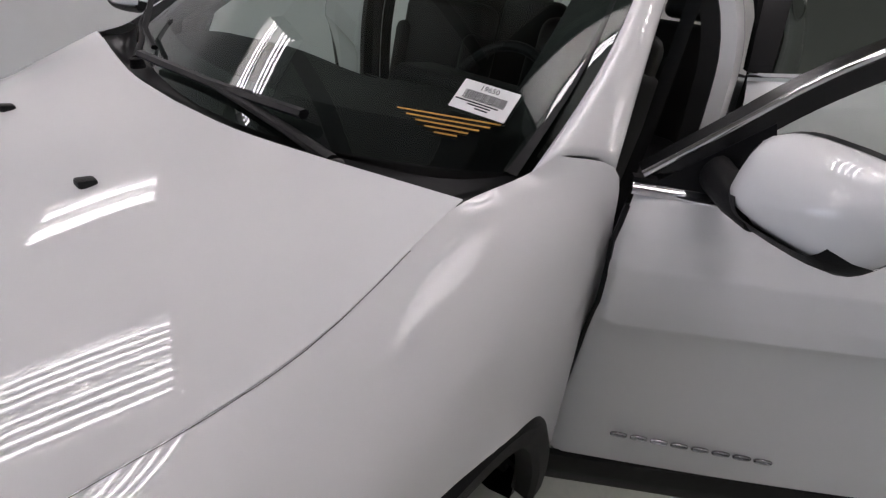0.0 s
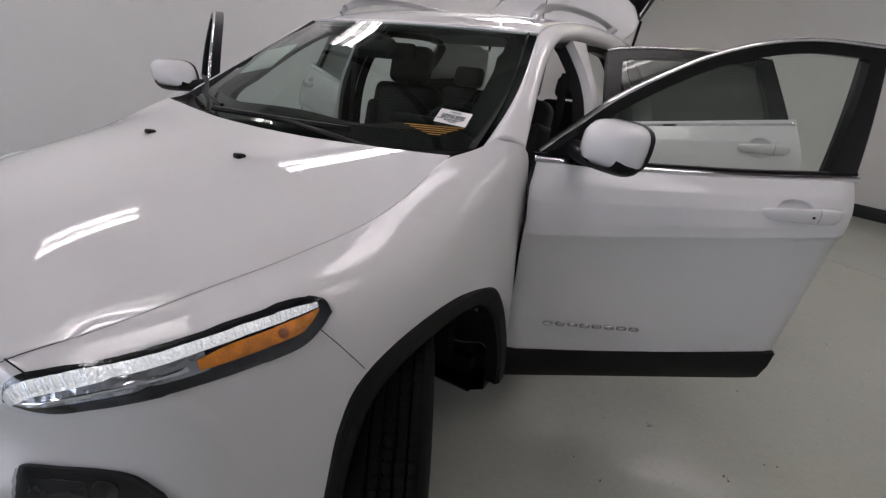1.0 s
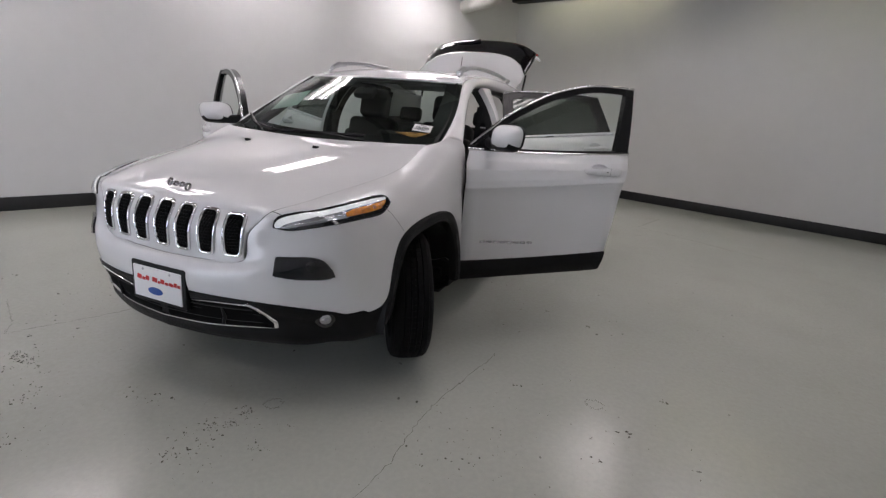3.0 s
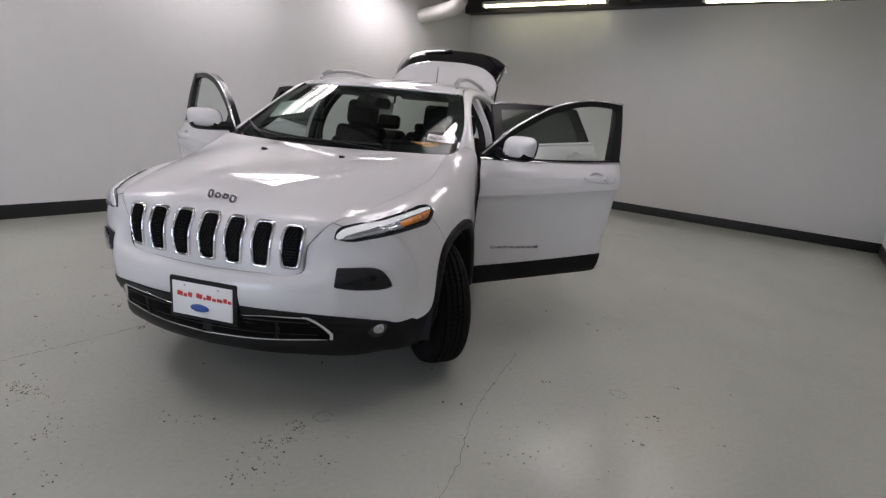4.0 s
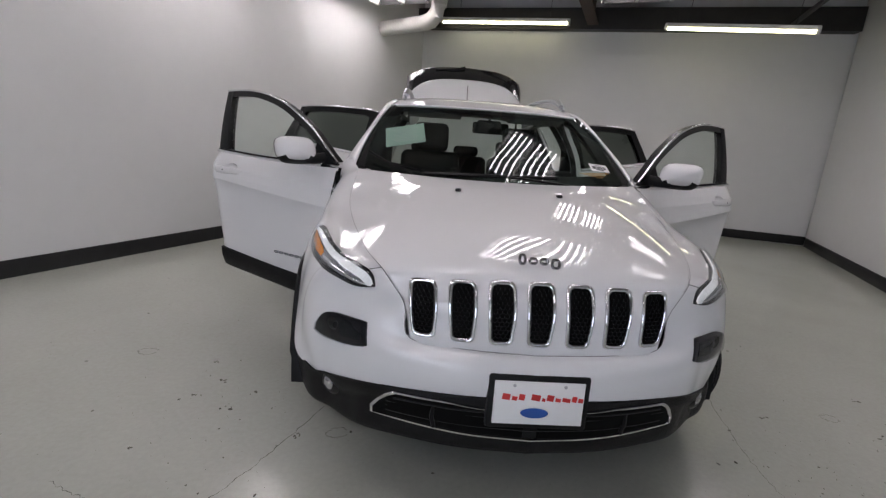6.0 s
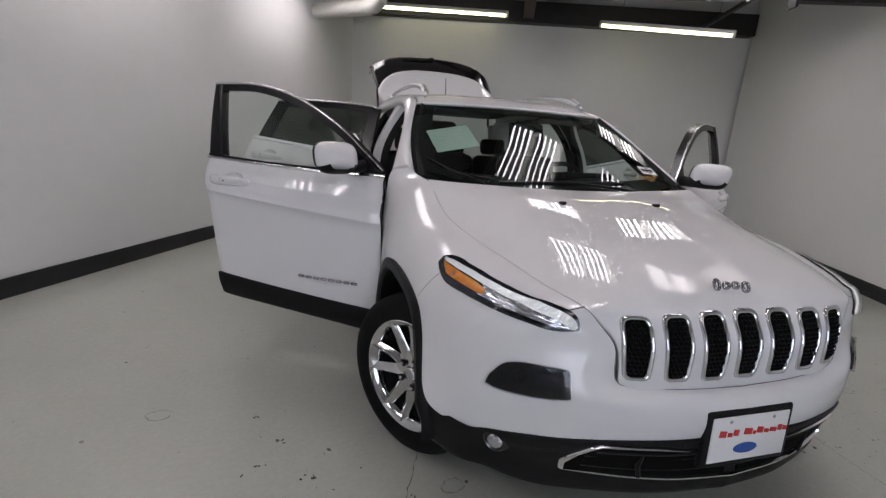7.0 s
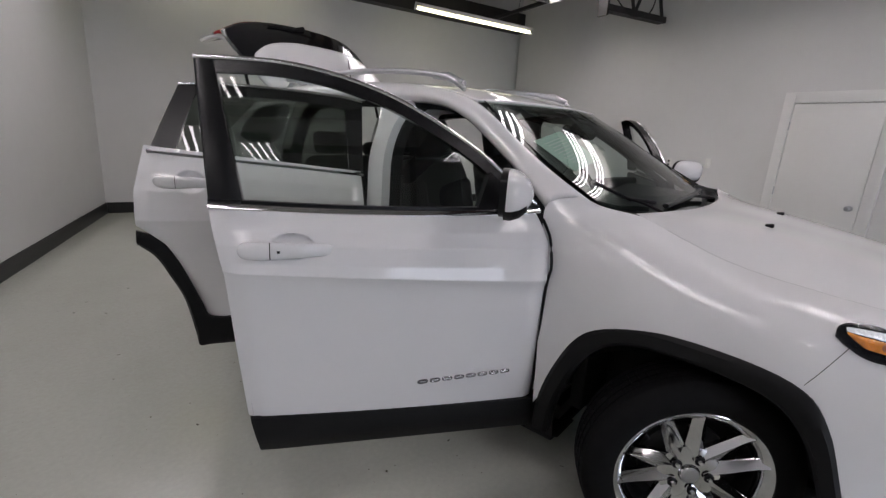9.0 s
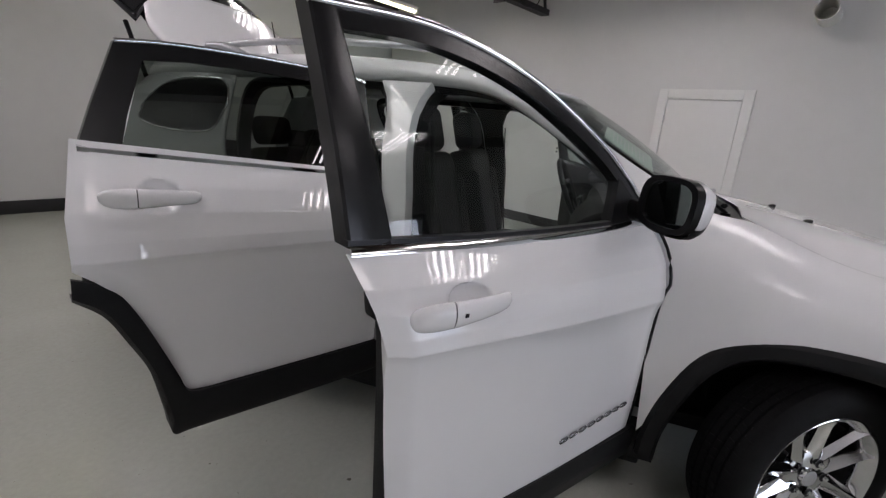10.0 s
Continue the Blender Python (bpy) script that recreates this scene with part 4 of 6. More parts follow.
for s in (1, -1):
    arch_band("wheel_arch", ARCH_O, ARCH_I, arch_x, 0.0, s, "black plastic wheel arch trim")
    # inner wheel well
    n = 24
    g = np.zeros((n, 2, 3))
    for k in range(n):
        a = math.pi * (1.02 - 1.04 * k / (n - 1))
        g[k, 0] = (0.93, 0.02 + 0.47 * math.cos(a), 0.35 + 0.43 * math.sin(a))
        g[k, 1] = (0.50, 0.02 + 0.47 * math.cos(a), 0.35 + 0.43 * math.sin(a))
    grid_ob("wheel_well", g, PLASTIC, car, "", s, 60)
    mesh_ob("well_wall", [(0.5, -0.5, 0.2), (0.5, 0.52, 0.2), (0.5, 0.52, 0.85), (0.5, -0.5, 0.85)], [(0, 1, 2, 3)], PLASTIC, car, "", s, 0)
    arch_band("wheel_arch", RARCH_O, RARCH_I, lambda y: 0.968, 2.7, s, "black plastic wheel arch trim")
    g2 = np.zeros((n, 2, 3))
    for k in range(n):
        a = math.pi * (1.12 - 1.24 * k / (n - 1))
        g2[k, 0] = (0.93, 2.70 + 0.45 * math.cos(a), 0.35 + 0.43 * math.sin(a))
        g2[k, 1] = (0.50, 2.70 + 0.45 * math.cos(a), 0.35 + 0.43 * math.sin(a))
    grid_ob("wheel_well", g2, PLASTIC, car, "", s, 60)


# ---- wheels
def wheel(cx, cy, side, steer, spin=0.0):
    """Outer face towards +x before mirroring."""
    R = 0.362
    M = pose(cx, cy, R - 0.004, 0, 0, steer) @ pose(0, 0, 0, spin, 0, 0)
    prof = [(0.245, 0.075), (0.257, 0.098), (0.29, 0.110), (0.325, 0.106), (0.348, 0.093), (0.358, 0.078)]
    tread = []
    for x in np.linspace(0.078, -0.078, 27):
        groove = any(abs(x - q) < 0.0045 for q in (-0.048, -0.016, 0.016, 0.048))
        tread.append((0.362 - 0.010 * (abs(x) / 0.08) ** 4 - (0.009 if groove else 0), x))
    prof += tread + [(0.348, -0.093), (0.325, -0.106), (0.29, -0.110), (0.25, -0.098), (0.235, -0.075)]
    root = tagged(new("wheel"), "polished ten-spoke alloy wheel with a black tyre")
    root.parent = car
    v, f = lathe(prof, 96, M)
    mesh_ob("tyre", v, f, RUBBER, root, "black road tyre", side, 30)
    # tread blocks on the shoulders
    vs, fs = [], []
    for k in range(72):
        for xs_ in ((0.052, 0.084), (-0.084, -0.052), (0.021, 0.043), (-0.043, -0.021), (-0.011, 0.011)):
            a0, a1 = 2 * math.pi * (k + 0.08) / 72, 2 * math.pi * (k + 0.86) / 72
            sk = 0.012 * (1 if xs_[0] > 0 else -1)
            b0 = len(vs)
            for r in (0.356, 0.3645):
                for a, x in ((a0, xs_[0]), (a1, xs_[0]), (a1 + sk, xs_[1]), (a0 + sk, xs_[1])):
                    rr = r - 0.010 * (abs(x) / 0.08) ** 4
                    vs.append(tuple(M @ Vector((x, rr * math.sin(a), rr * math.cos(a)))))
            fs += [(b0 + 4, b0 + 5, b0 + 6, b0 + 7), (b0, b0 + 4, b0 + 7, b0 + 3), (b0 + 1, b0 + 2, b0 + 6, b0 + 5), (b0, b0 + 1, b0 + 5, b0 + 4), (b0 + 3, b0 + 7, b0 + 6, b0 + 2)]
    tagged(mesh_ob("tread", vs, fs, RUBBER, root, "", side, 0), kind="stuff")
    rim = [(0.205, -0.09), (0.214, 0.02), (0.217, 0.055), (0.226, 0.078), (0.242, 0.092), (0.252, 0.097), (0.259, 0.094), (0.259, 0.078), (0.24, 0.06)]
    mesh_ob("rim", *lathe(rim, 72, M), ALLOY, root, "polished alloy rim", side, 40)
    mesh_ob("brake_disc", *lathe([(0.0, 0.0), (0.15, 0.0), (0.152, -0.01), (0.152, -0.02)], 40, M @ pose(0.0, 0, 0)), DARKALLOY, root, "", side, 30)
    mesh_ob("barrel", *lathe([(0.0, -0.06), (0.21, -0.06), (0.21, 0.05)], 48, M), POCKET, root, "", side, 30)
    # ten spokes in five pairs, each a wedge with a ridge
    for k in range(10):
        pair = k // 2
        hand = -1 if k % 2 == 0 else 1
        a = 2 * math.pi * (pair / 5) + hand * 0.285
        sec = []
        for r, w, x, dep in ((0.045, 0.060, 0.054, 0.03), (0.085, 0.064, 0.058, 0.03), (0.125, 0.060, 0.064, 0.03), (0.17, 0.052, 0.069, 0.028), (0.205, 0.048, 0.074, 0.026), (0.226, 0.046, 0.079, 0.022), (0.241, 0.042, 0.086, 0.02)):
            sw = hand * (0.12 - r) * 0.10
            ring_ = []
            for du, dx in ((-w / 2, -dep), (-w / 2, -0.010), (-w * 0.43, -0.006), (hand * w * 0.12, 0.009), (w * 0.43, -0.006), (w / 2, -0.010), (w / 2, -dep)):
                y, z = (du + sw), r
                yy, zz = y * math.cos(a) + z * math.sin(a), -y * math.sin(a) + z * math.cos(a)
                ring_.append(tuple(M @ Vector((x + dx, yy, zz))))
            sec.append(ring_)
        mesh_ob("spoke", [p for q in sec for p in q], grid_faces(7, 7), ALLOY, root, "", side, 38)
    mesh_ob("hub", *lathe([(0.0, 0.070), (0.030, 0.070), (0.033, 0.066), (0.036, 0.060), (0.085, 0.060), (0.103, 0.056), (0.108, 0.035)], 40, M), ALLOY, root, "", side, 30)
    mesh_ob("valve", *sweep([M @ Vector((0.070, 0.205, -0.062)), M @ Vector((0.088, 0.196, -0.060))], 0.005, 8), SATINBLACK, root, "black rubber valve", side, 40)
    mesh_ob("hub_cap", *lathe([(0.0, 0.076), (0.024, 0.075), (0.030, 0.070)], 28, M), SATINCHROME, root, "satin centre cap", side, 30)
    for k in range(5):
        a = 2 * math.pi * (k + 0.5) / 5
        mm = M @ pose(0.0635, 0.062 * math.sin(a), 0.062 * math.cos(a))
        # raised black disc, drawn for the shade inside the nut's hole
        mesh_ob("lug_hole", *lathe([(0.0, 0.003), (0.015, 0.004), (0.017, 0.006)], 14, mm), SATINBLACK, root, "", side, 30)
        mesh_ob("lug_nut", *lathe([(0.0, 0.020), (0.007, 0.019), (0.010, 0.012), (0.010, 0.0)], 6, mm), CHROME, root, "chrome lug nut", side, 20)
    return root


wheel(0.83, -0.008, 1, 33, 10)
wheel(0.83, -0.008, -1, -33, 56)
wheel(0.825, 2.70, 1, 0)
wheel(0.825, 2.70, -1, 0)


# ---- greenhouse: windscreen, pillars, roof, sides
WS = [
    [(xe * k, y0 + (ye - y0) * k ** 2.0, z0 + (ze - z0) * k ** 2.0) for k in (0, 0.2, 0.4, 0.6, 0.8, 1.0)]
    for y0, z0, xe, ye, ze in ((0.272, 1.138, 0.804, 0.450, 1.196), (0.505, 1.317, 0.781, 0.690, 1.329), (0.725, 1.460, 0.732, 0.918, 1.462), (0.945, 1.580, 0.668, 1.121, 1.575))
]
WSG = smoothed(loft(WS, 25, 21), 4)
WSB = bvh_of(WSG)
windscreen = grid_ob("windscreen", mirrored(WSG), WSGLASS, car, "curved glass windscreen with black edge band", 1, 60, True)
windscreen.visible_shadow = False
# black printed border inside the glass
IN = WSG + np.array([0, 0.006, -0.006])
nu_, nv_ = WSG.shape[:2]
for s in (1, -1):
    grid_ob("black_border", IN[:, nv_ - 4:], SATINBLACK, windscreen, "black printed edge band", s, 0, True)
grid_ob("black_border", mirrored(IN[:4]), SATINBLACK, windscreen, "black printed edge band", 1, 0, True)
grid_ob("black_border", mirrored(IN[nu_ - 2:]), SATINBLACK, windscreen, "black printed edge band", 1, 0, True)
# A-pillars and roof side: inner edge along the glass, outer edge along the door opening
PIL = [
    [(0.806, 0.448, 1.202), (0.828, 0.490, 1.228), (0.866, 0.556, 1.219), (0.899, 0.588, 1.196), (0.88, 0.602, 1.165)],
    [(0.789, 0.692, 1.330), (0.804, 0.703, 1.335), (0.830, 0.728, 1.327), (0.846, 0.755, 1.303), (0.82, 0.765, 1.278)],
    [(0.735, 0.919, 1.464), (0.749, 0.932, 1.469), (0.766, 0.958, 1.459), (0.775, 0.983, 1.436), (0.75, 0.998, 1.412)],
    [(0.672, 1.122, 1.578), (0.692, 1.140, 1.586), (0.718, 1.178, 1.577), (0.730, 1.20, 1.552), (0.705, 1.21, 1.528)],
    [(0.625, 1.40, 1.636), (0.665, 1.41, 1.640), (0.702, 1.42, 1.620), (0.715, 1.43, 1.595), (0.685, 1.43, 1.56)],
    [(0.610, 1.90, 1.672), (0.655, 1.90, 1.670), (0.695, 1.90, 1.645), (0.708, 1.90, 1.60), (0.68, 1.90, 1.565)],
    [(0.600, 2.50, 1.665), (0.645, 2.50, 1.660), (0.690, 2.50, 1.630), (0.702, 2.50, 1.585), (0.675, 2.50, 1.55)],
    [(0.585, 3.05, 1.630), (0.630, 3.07, 1.622), (0.672, 3.10, 1.590), (0.685, 3.12, 1.545), (0.66, 3.12, 1.51)],
]
PILG = loft(PIL, 57, 13)
for _ in range(24):
    PILG[1:-1] = 0.5 * PILG[1:-1] + 0.25 * (PILG[:-2] + PILG[2:])
for s in (1, -1):
    grid_ob("roof_side", PILG, PAINT, car, "white windscreen pillar and roof side", s, 50, False, 0.02)
ROOF = [
    [(0.0, 0.950, 1.586), (0.22, 0.966, 1.586), (0.44, 1.020, 1.585), (0.58, 1.078, 1.582), (0.672, 1.122, 1.578)],
    [(0.0, 1.30, 1.660), (0.21, 1.31, 1.659), (0.42, 1.34, 1.654), (0.55, 1.38, 1.645), (0.625, 1.40, 1.636)],
    [(0.0, 1.85, 1.700), (0.20, 1.85, 1.698), (0.41, 1.87, 1.692), (0.54, 1.89, 1.68), (0.610, 1.90, 1.672)],
    [(0.0, 2.45, 1.705), (0.20, 2.45, 1.703), (0.40, 2.47, 1.693), (0.53, 2.49, 1.676), (0.600, 2.50, 1.665)],
    [(0.0, 2.98, 1.668), (0.20, 2.98, 1.666), (0.40, 3.0, 1.657), (0.52, 3.03, 1.641), (0.585, 3.05, 1.630)],
]
ROOFG = loft(ROOF, 41, 15)
grid_ob("roof", mirrored(ROOFG), PAINT, car, "", 1, 50, True, 0.02)
grid_ob("headliner", mirrored(ROOFG[2:] + np.array([0, 0, -0.055])), LINER, car, "pale headliner", 1, 50, True)
mesh_ob("antenna", *sweep([(0, 2.84, 1.67), (0, 2.87, 1.80), (0, 2.90, 1.93)], [0.007, 0.004, 0.003], 8), PLASTIC, car, "black rod antenna")

# roof rails: silver bars with fairings
for s in (1, -1):
    base = [(0.588, 1.262, 1.632), (0.584, 1.32, 1.668), (0.580, 1.43, 1.702), (0.574, 1.75, 1.732), (0.567, 2.2, 1.735), (0.562, 2.6, 1.718), (0.558, 2.78, 1.688), (0.556, 2.86, 1.65)]
    rail = mesh_ob("roof_rail", *sweep([tuple(p) for p in spline(base, 40)], [0.012 + 0.006 * min(1, i / 4, (39 - i) / 4) for i in range(40)], 10, False, 0.9), SATINCHROME, car, "satin silver roof rail", s, 60)
    for y0, y1 in ((1.28, 1.48), (2.58, 2.84)):
        g = [(0.575, y0, 1.66), (0.574, (y0 + y1) / 2, 1.695), (0.570, y1, 1.70)]
        mesh_ob("rail_foot", *sweep(g, [0.018, 0.026, 0.016], 10, False, 0.9), SATINCHROME, rail, "", s, 60)

# body sides behind the fenders: sill, pillars, quarter panel
SILL = [(0.86, 0.44), (0.915, 0.43), (0.93, 0.36), (0.925, 0.27), (0.86, 0.235), (0.70, 0.235)]
QUARTER = [
    [(0.935, 2.30, 0.55), (0.93, 2.33, 0.85), (0.905, 2.40, 1.10), (0.865, 2.46, 1.27), (0.72, 2.52, 1.55)],
    [(0.955, 2.45, 0.60), (0.95, 2.48, 0.88), (0.915, 2.55, 1.12), (0.865, 2.60, 1.28), (0.715, 2.68, 1.555)],
    [(0.955, 2.95, 0.60), (0.945, 2.98, 0.88), (0.905, 3.0, 1.12), (0.845, 3.02, 1.29), (0.69, 3.02, 1.545)],
    [(0.94, 3.30, 0.50), (0.93, 3.32, 0.85), (0.89, 3.34, 1.10), (0.815, 3.32, 1.28), (0.66, 3.18, 1.52)],
    [(0.88, 3.55, 0.50), (0.86, 3.58, 0.85), (0.82, 3.55, 1.10), (0.75, 3.46, 1.27), (0.62, 3.22, 1.52)],
]
QG = loft(QUARTER, 25, 17)
for s in (1, -1):
    v, f = [], []
    for y in (0.44, 1.5, 2.42):
        v += [(x, y, z) for x, z in SILL]
    mesh_ob("sill", v, grid_faces(3, 6), PLASTIC, car, "black plastic sill", s, 30)
    v = []
    for y in (0.47, 1.4, 2.38):
        v += [(x, y, z) for x, z in ((0.70, 0.40), (0.80, 0.42), (0.875, 0.452), (0.90, 0.44), (0.915, 0.425))]
    mesh_ob("sill_step", v, grid_faces(3, 5), PAINT, car, "", s, 30)
    quarter = grid_ob("quarter_panel", QG, PAINT, car, "", s, 50, False, 0.015)
    # small black rear side window on the quarter panel
    qb = bvh_of(QG)
    g = strip_on(qb, [(0.765, 2.505, 1.43), (0.745, 2.54, 1.50), (0.725, 2.62, 1.525), (0.715, 2.80, 1.515), (0.71, 2.95, 1.47), (0.74, 3.02, 1.40)], [(0.785, 2.50, 1.39), (0.84, 2.525, 1.30), (0.86, 2.60, 1.275), (0.855, 2.80, 1.27), (0.82, 3.01, 1.295), (0.765, 3.045, 1.36)], 24, 8, 0.004)
    grid_ob("quarter_window", g, GLOSSBLACK, quarter, "dark quarter window", s, 40)
    rim = [tuple(p) for p in np.concatenate([g[:, 0], g[::-1, -1]])]
    mesh_ob("window_rim", *sweep(rim, 0.006, 6, True), CHROME, quarter, "thin chrome window rim", s, 60)
    # B-pillar
    BP = [(0.895, 1.545, 0.42), (0.90, 1.555, 0.75), (0.885, 1.57, 1.10), (0.84, 1.60, 1.32), (0.70, 1.63, 1.57)]
    for x_off, w, mat, nm in ((0.0, 0.135, PAINT, "b_pillar"), (-0.045, 0.19, TRIM, "pillar_trim")):
        v = []
        for x, y, z in spline(BP, 16):
            k = (1.25 if z < 0.6 else 1.0) + 1.1 * max(0.0, (z - 1.36) / 0.21) ** 2.5
            for dx, dy in ((-0.05, -w / 2 * k), (0.0, -w / 2 * k * 0.8), (0.008, 0.0), (0.0, w / 2 * k * 0.8), (-0.05, w / 2 * k)):
                v.append((x + dx + x_off, y + dy, z))
        mesh_ob(nm, v, grid_faces(16, 5, True), mat, car, "", s, 40)
    # front door post and rubber seal round the openings
    v = []
    for x, y, z in spline([(0.86, 0.53, 0.42), (0.875, 0.575, 0.8), (0.86, 0.61, 1.16), (0.80, 0.76, 1.30), (0.725, 1.0, 1.46), (0.69, 1.2, 1.54), (0.675, 1.42, 1.56)], 30):
        v += [(x - 0.07, y + 0.05, z - 0.02), (x - 0.01, y + 0.045, z - 0.025), (x + 0.01, y + 0.01, z), (x - 0.02, y - 0.04, z + 0.01)]
    mesh_ob("door_seal", v, grid_faces(30, 4), SATINBLACK, car, "black rubber seal", s, 40)
    v = []
    for x, y, z in spline([(0.675, 1.42, 1.56), (0.665, 1.9, 1.565), (0.66, 2.3, 1.555), (0.69, 2.46, 1.50), (0.83, 2.40, 1.25), (0.885, 2.30, 1.0), (0.905, 2.22, 0.75), (0.90, 2.05, 0.5), (0.86, 1.9, 0.43)], 40):
        v += [(x - 0.07, y, z - 0.03), (x - 0.01, y - 0.02, z - 0.03), (x + 0.012, y, z), (x - 0.02, y + 0.04, z + 0.01)]
    mesh_ob("door_seal", v, grid_faces(40, 4), SATINBLACK, car, "black rubber seal", s, 40)
    # blanking of the arch behind the rear door
    mesh_ob("inner_quarter", [(0.86, 2.2, 0.4), (0.86, 3.5, 0.4), (0.80, 3.4, 1.25), (0.80, 2.4, 1.25), (0.86, 2.25, 0.9)], [(0, 1, 2, 3, 4)], TRIM, car, "", s, 0)

# floor pan, tail, bulkhead
part("floor_pan", box_bm(1.70, 3.0, 0.06, pose(0, 1.95, 0.34)), TRIM, car)
# boards added under the car to keep light off the floor there
part("front_light_block", box_bm(1.10, 0.92, 0.03, pose(0, -0.02, 0.280), 0.01), TRIM, car)
part("middle_light_block", box_bm(1.70, 1.86, 0.03, pose(0, 1.40, 0.205), 0.01), TRIM, car)
part("axle_light_block", box_bm(0.96, 0.62, 0.12, pose(0, 0.12, 0.250), 0.02), TRIM, car)
# plates added behind the front wheels to block light and the view through
for s in (1, -1):
    part("well_light_block", box_bm(0.36, 0.03, 0.26, pose(0.69, 0.515, 0.375), 0.008), PLASTIC, car, "", s)
part("bulkhead", box_bm(1.55, 0.05, 0.75, pose(0, 0.42, 0.72)), TRIM, car)
part("rear_bumper", box_bm(1.72, 0.22, 0.40, pose(0, 3.50, 0.62), 0.06, 3), PAINT, car)
part("rear_bumper_trim", box_bm(1.74, 0.24, 0.22, pose(0, 3.48, 0.35), 0.05, 3), PLASTIC, car)
part("engine_cover", box_bm(1.3, 0.9, 0.35, pose(0, -0.2, 0.62)), SATINBLACK, car)

# cowl and wipers
cow = [[(0, 0.205, 1.158), (0.4, 0.238, 1.158), (0.66, 0.292, 1.160), (0.768, 0.322, 1.172)], [(0, 0.262, 1.118), (0.4, 0.285, 1.118), (0.66, 0.335, 1.128), (0.79, 0.405, 1.172)], [(0, 0.30, 1.135), (0.4, 0.325, 1.14), (0.66, 0.38, 1.160), (0.80, 0.452, 1.196)]]
grid_ob("cowl", mirrored(loft(cow, 9, 13)), SATINBLACK, car, "black plastic cowl below the windscreen", 1, 40, True)


def wiper(pts, name, wide=1.0):
    p = [tuple(q) for q in spline(pts, 14)]
    w = mesh_ob(name, *sweep(p, [(0.010 - 0.004 * i / 13) * wide for i in range(14)], 8, False, 0.6), PLASTIC, car, "black wiper arm and blade")
    return w


w1 = wiper([(0.47, 0.285, 1.160), (0.30, 0.290, 1.178), (0.10, 0.293, 1.193), (-0.05, 0.297, 1.198)], "wiper", 1.7)
mesh_ob("wiper_blade", *sweep([(0.335, 0.325, 1.203), (0.0, 0.297, 1.196), (-0.41, 0.300, 1.185)], 0.014, 6, False, 0.8), SATINBLACK, w1)
w2 = wiper([(-0.46, 0.300, 1.165), (-0.53, 0.355, 1.198), (-0.63, 0.40, 1.225), (-0.68, 0.445, 1.252)], "wiper")
mesh_ob("wiper_blade", *sweep([(-0.42, 0.345, 1.195), (-0.60, 0.395, 1.215), (-0.73, 0.485, 1.272)], 0.010, 6, False, 0.7), SATINBLACK, w2)
mesh_ob("wiper_pivot", *lathe([(0.0, 0.03), (0.018, 0.025), (0.022, 0.0)], 14, pose(0.48, 0.285, 1.135) @ pose(0, 0, 0, 0, -90, 0)), PLASTIC, w1)
mesh_ob("wiper_pivot", *lathe([(0.0, 0.03), (0.018, 0.025), (0.022, 0.0)], 14, pose(-0.46, 0.300, 1.138) @ pose(0, 0, 0, 0, -90, 0)), PLASTIC, w2)


# ---- doors; built closed (s rearwards, n outwards), then swung on the front edge
def swing(x, y, degrees):
    return Matrix.Translation((x, y, 0)) @ pose(0, 0, 0, 0, 0, -degrees)


def place(m, pts):
    """Door points (n, s, z) to the world."""
    return [tuple(m @ Vector(p)) for p in pts]


PROFILE = [(0.49, -0.012), (0.56, -0.006), (0.68, 0.0), (0.80, 0.003), (0.88, 0.008), (0.93, 0.016), (0.962, 0.029), (1.0, 0.024), (1.06, 0.006), (1.12, -0.026), (1.17, -0.064), (1.185, -0.080)]


def skin_n(z):
    return float(np.interp(z, [p[0] for p in PROFILE], [p[1] for p in PROFILE]))


def frame_n(z):
    """The side windows are barrelled: nearly upright at the belt, leaning in towards the roof."""
    u = (z - 1.185) / 0.43
    return -0.086 - 0.122 * (0.65 * u + 0.35 * u * u if u > 0 else 0.65 * u)


def dish(s, z, s0, s1, zc):
    """Depth of the finger recess behind a grip."""
    e = ((s - (s0 + (s1 - s0) * 0.43)) / 0.062) ** 2 + ((z - zc) / 0.047) ** 2
    return 0.026 * (1 - e) ** 0.7 if e < 1 else 0.0


def handle(M, s0, s1, z, parent, side, key):
    n0 = skin_n(min(z, 1.10))
    cut = s1 - 0.092

    def bar(name, pts, label):
        pp = spline(pts, 16)
        return mesh_ob(name, *sweep(place(M, [q[:3] for q in pp]), [q[3] for q in pp], 16, False, 2.15), PAINT, parent, label, side, 60)

    h = bar("door_handle", [(n0 + 0.003, s0, z - 0.004, 0.0055), (n0 + 0.014, s0 + 0.022, z - 0.003, 0.009), (n0 + 0.026, s0 + 0.09, z, 0.0108), (n0 + 0.027, cut - 0.03, z, 0.0120), (n0 + 0.025, cut, z, 0.0128)], "white painted grip handle")
    bar("handle_cap", [(n0 + 0.024, cut + 0.003, z, 0.0128), (n0 + 0.021, cut + 0.035, z, 0.0130), (n0 + 0.015, s1 - 0.022, z, 0.0118), (n0 + 0.009, s1 - 0.006, z, 0.0085), (n0 + 0.004, s1, z, 0.0030)], "white handle end cap")
    mesh_ob("cap_gap", *sweep(place(M, [(n0 + 0.0245, cut - 0.001, z), (n0 + 0.0245, cut + 0.004, z)]), 0.0118, 16, False, 2.15), SATINBLACK, parent, "", side, 30)
    if key:
        part("key_cover", box_bm(0.004, 0.009, 0.008, M @ pose(n0 + 0.0395, cut - 0.022, z), 0.0015), SATINBLACK, parent, "", side)
    return h


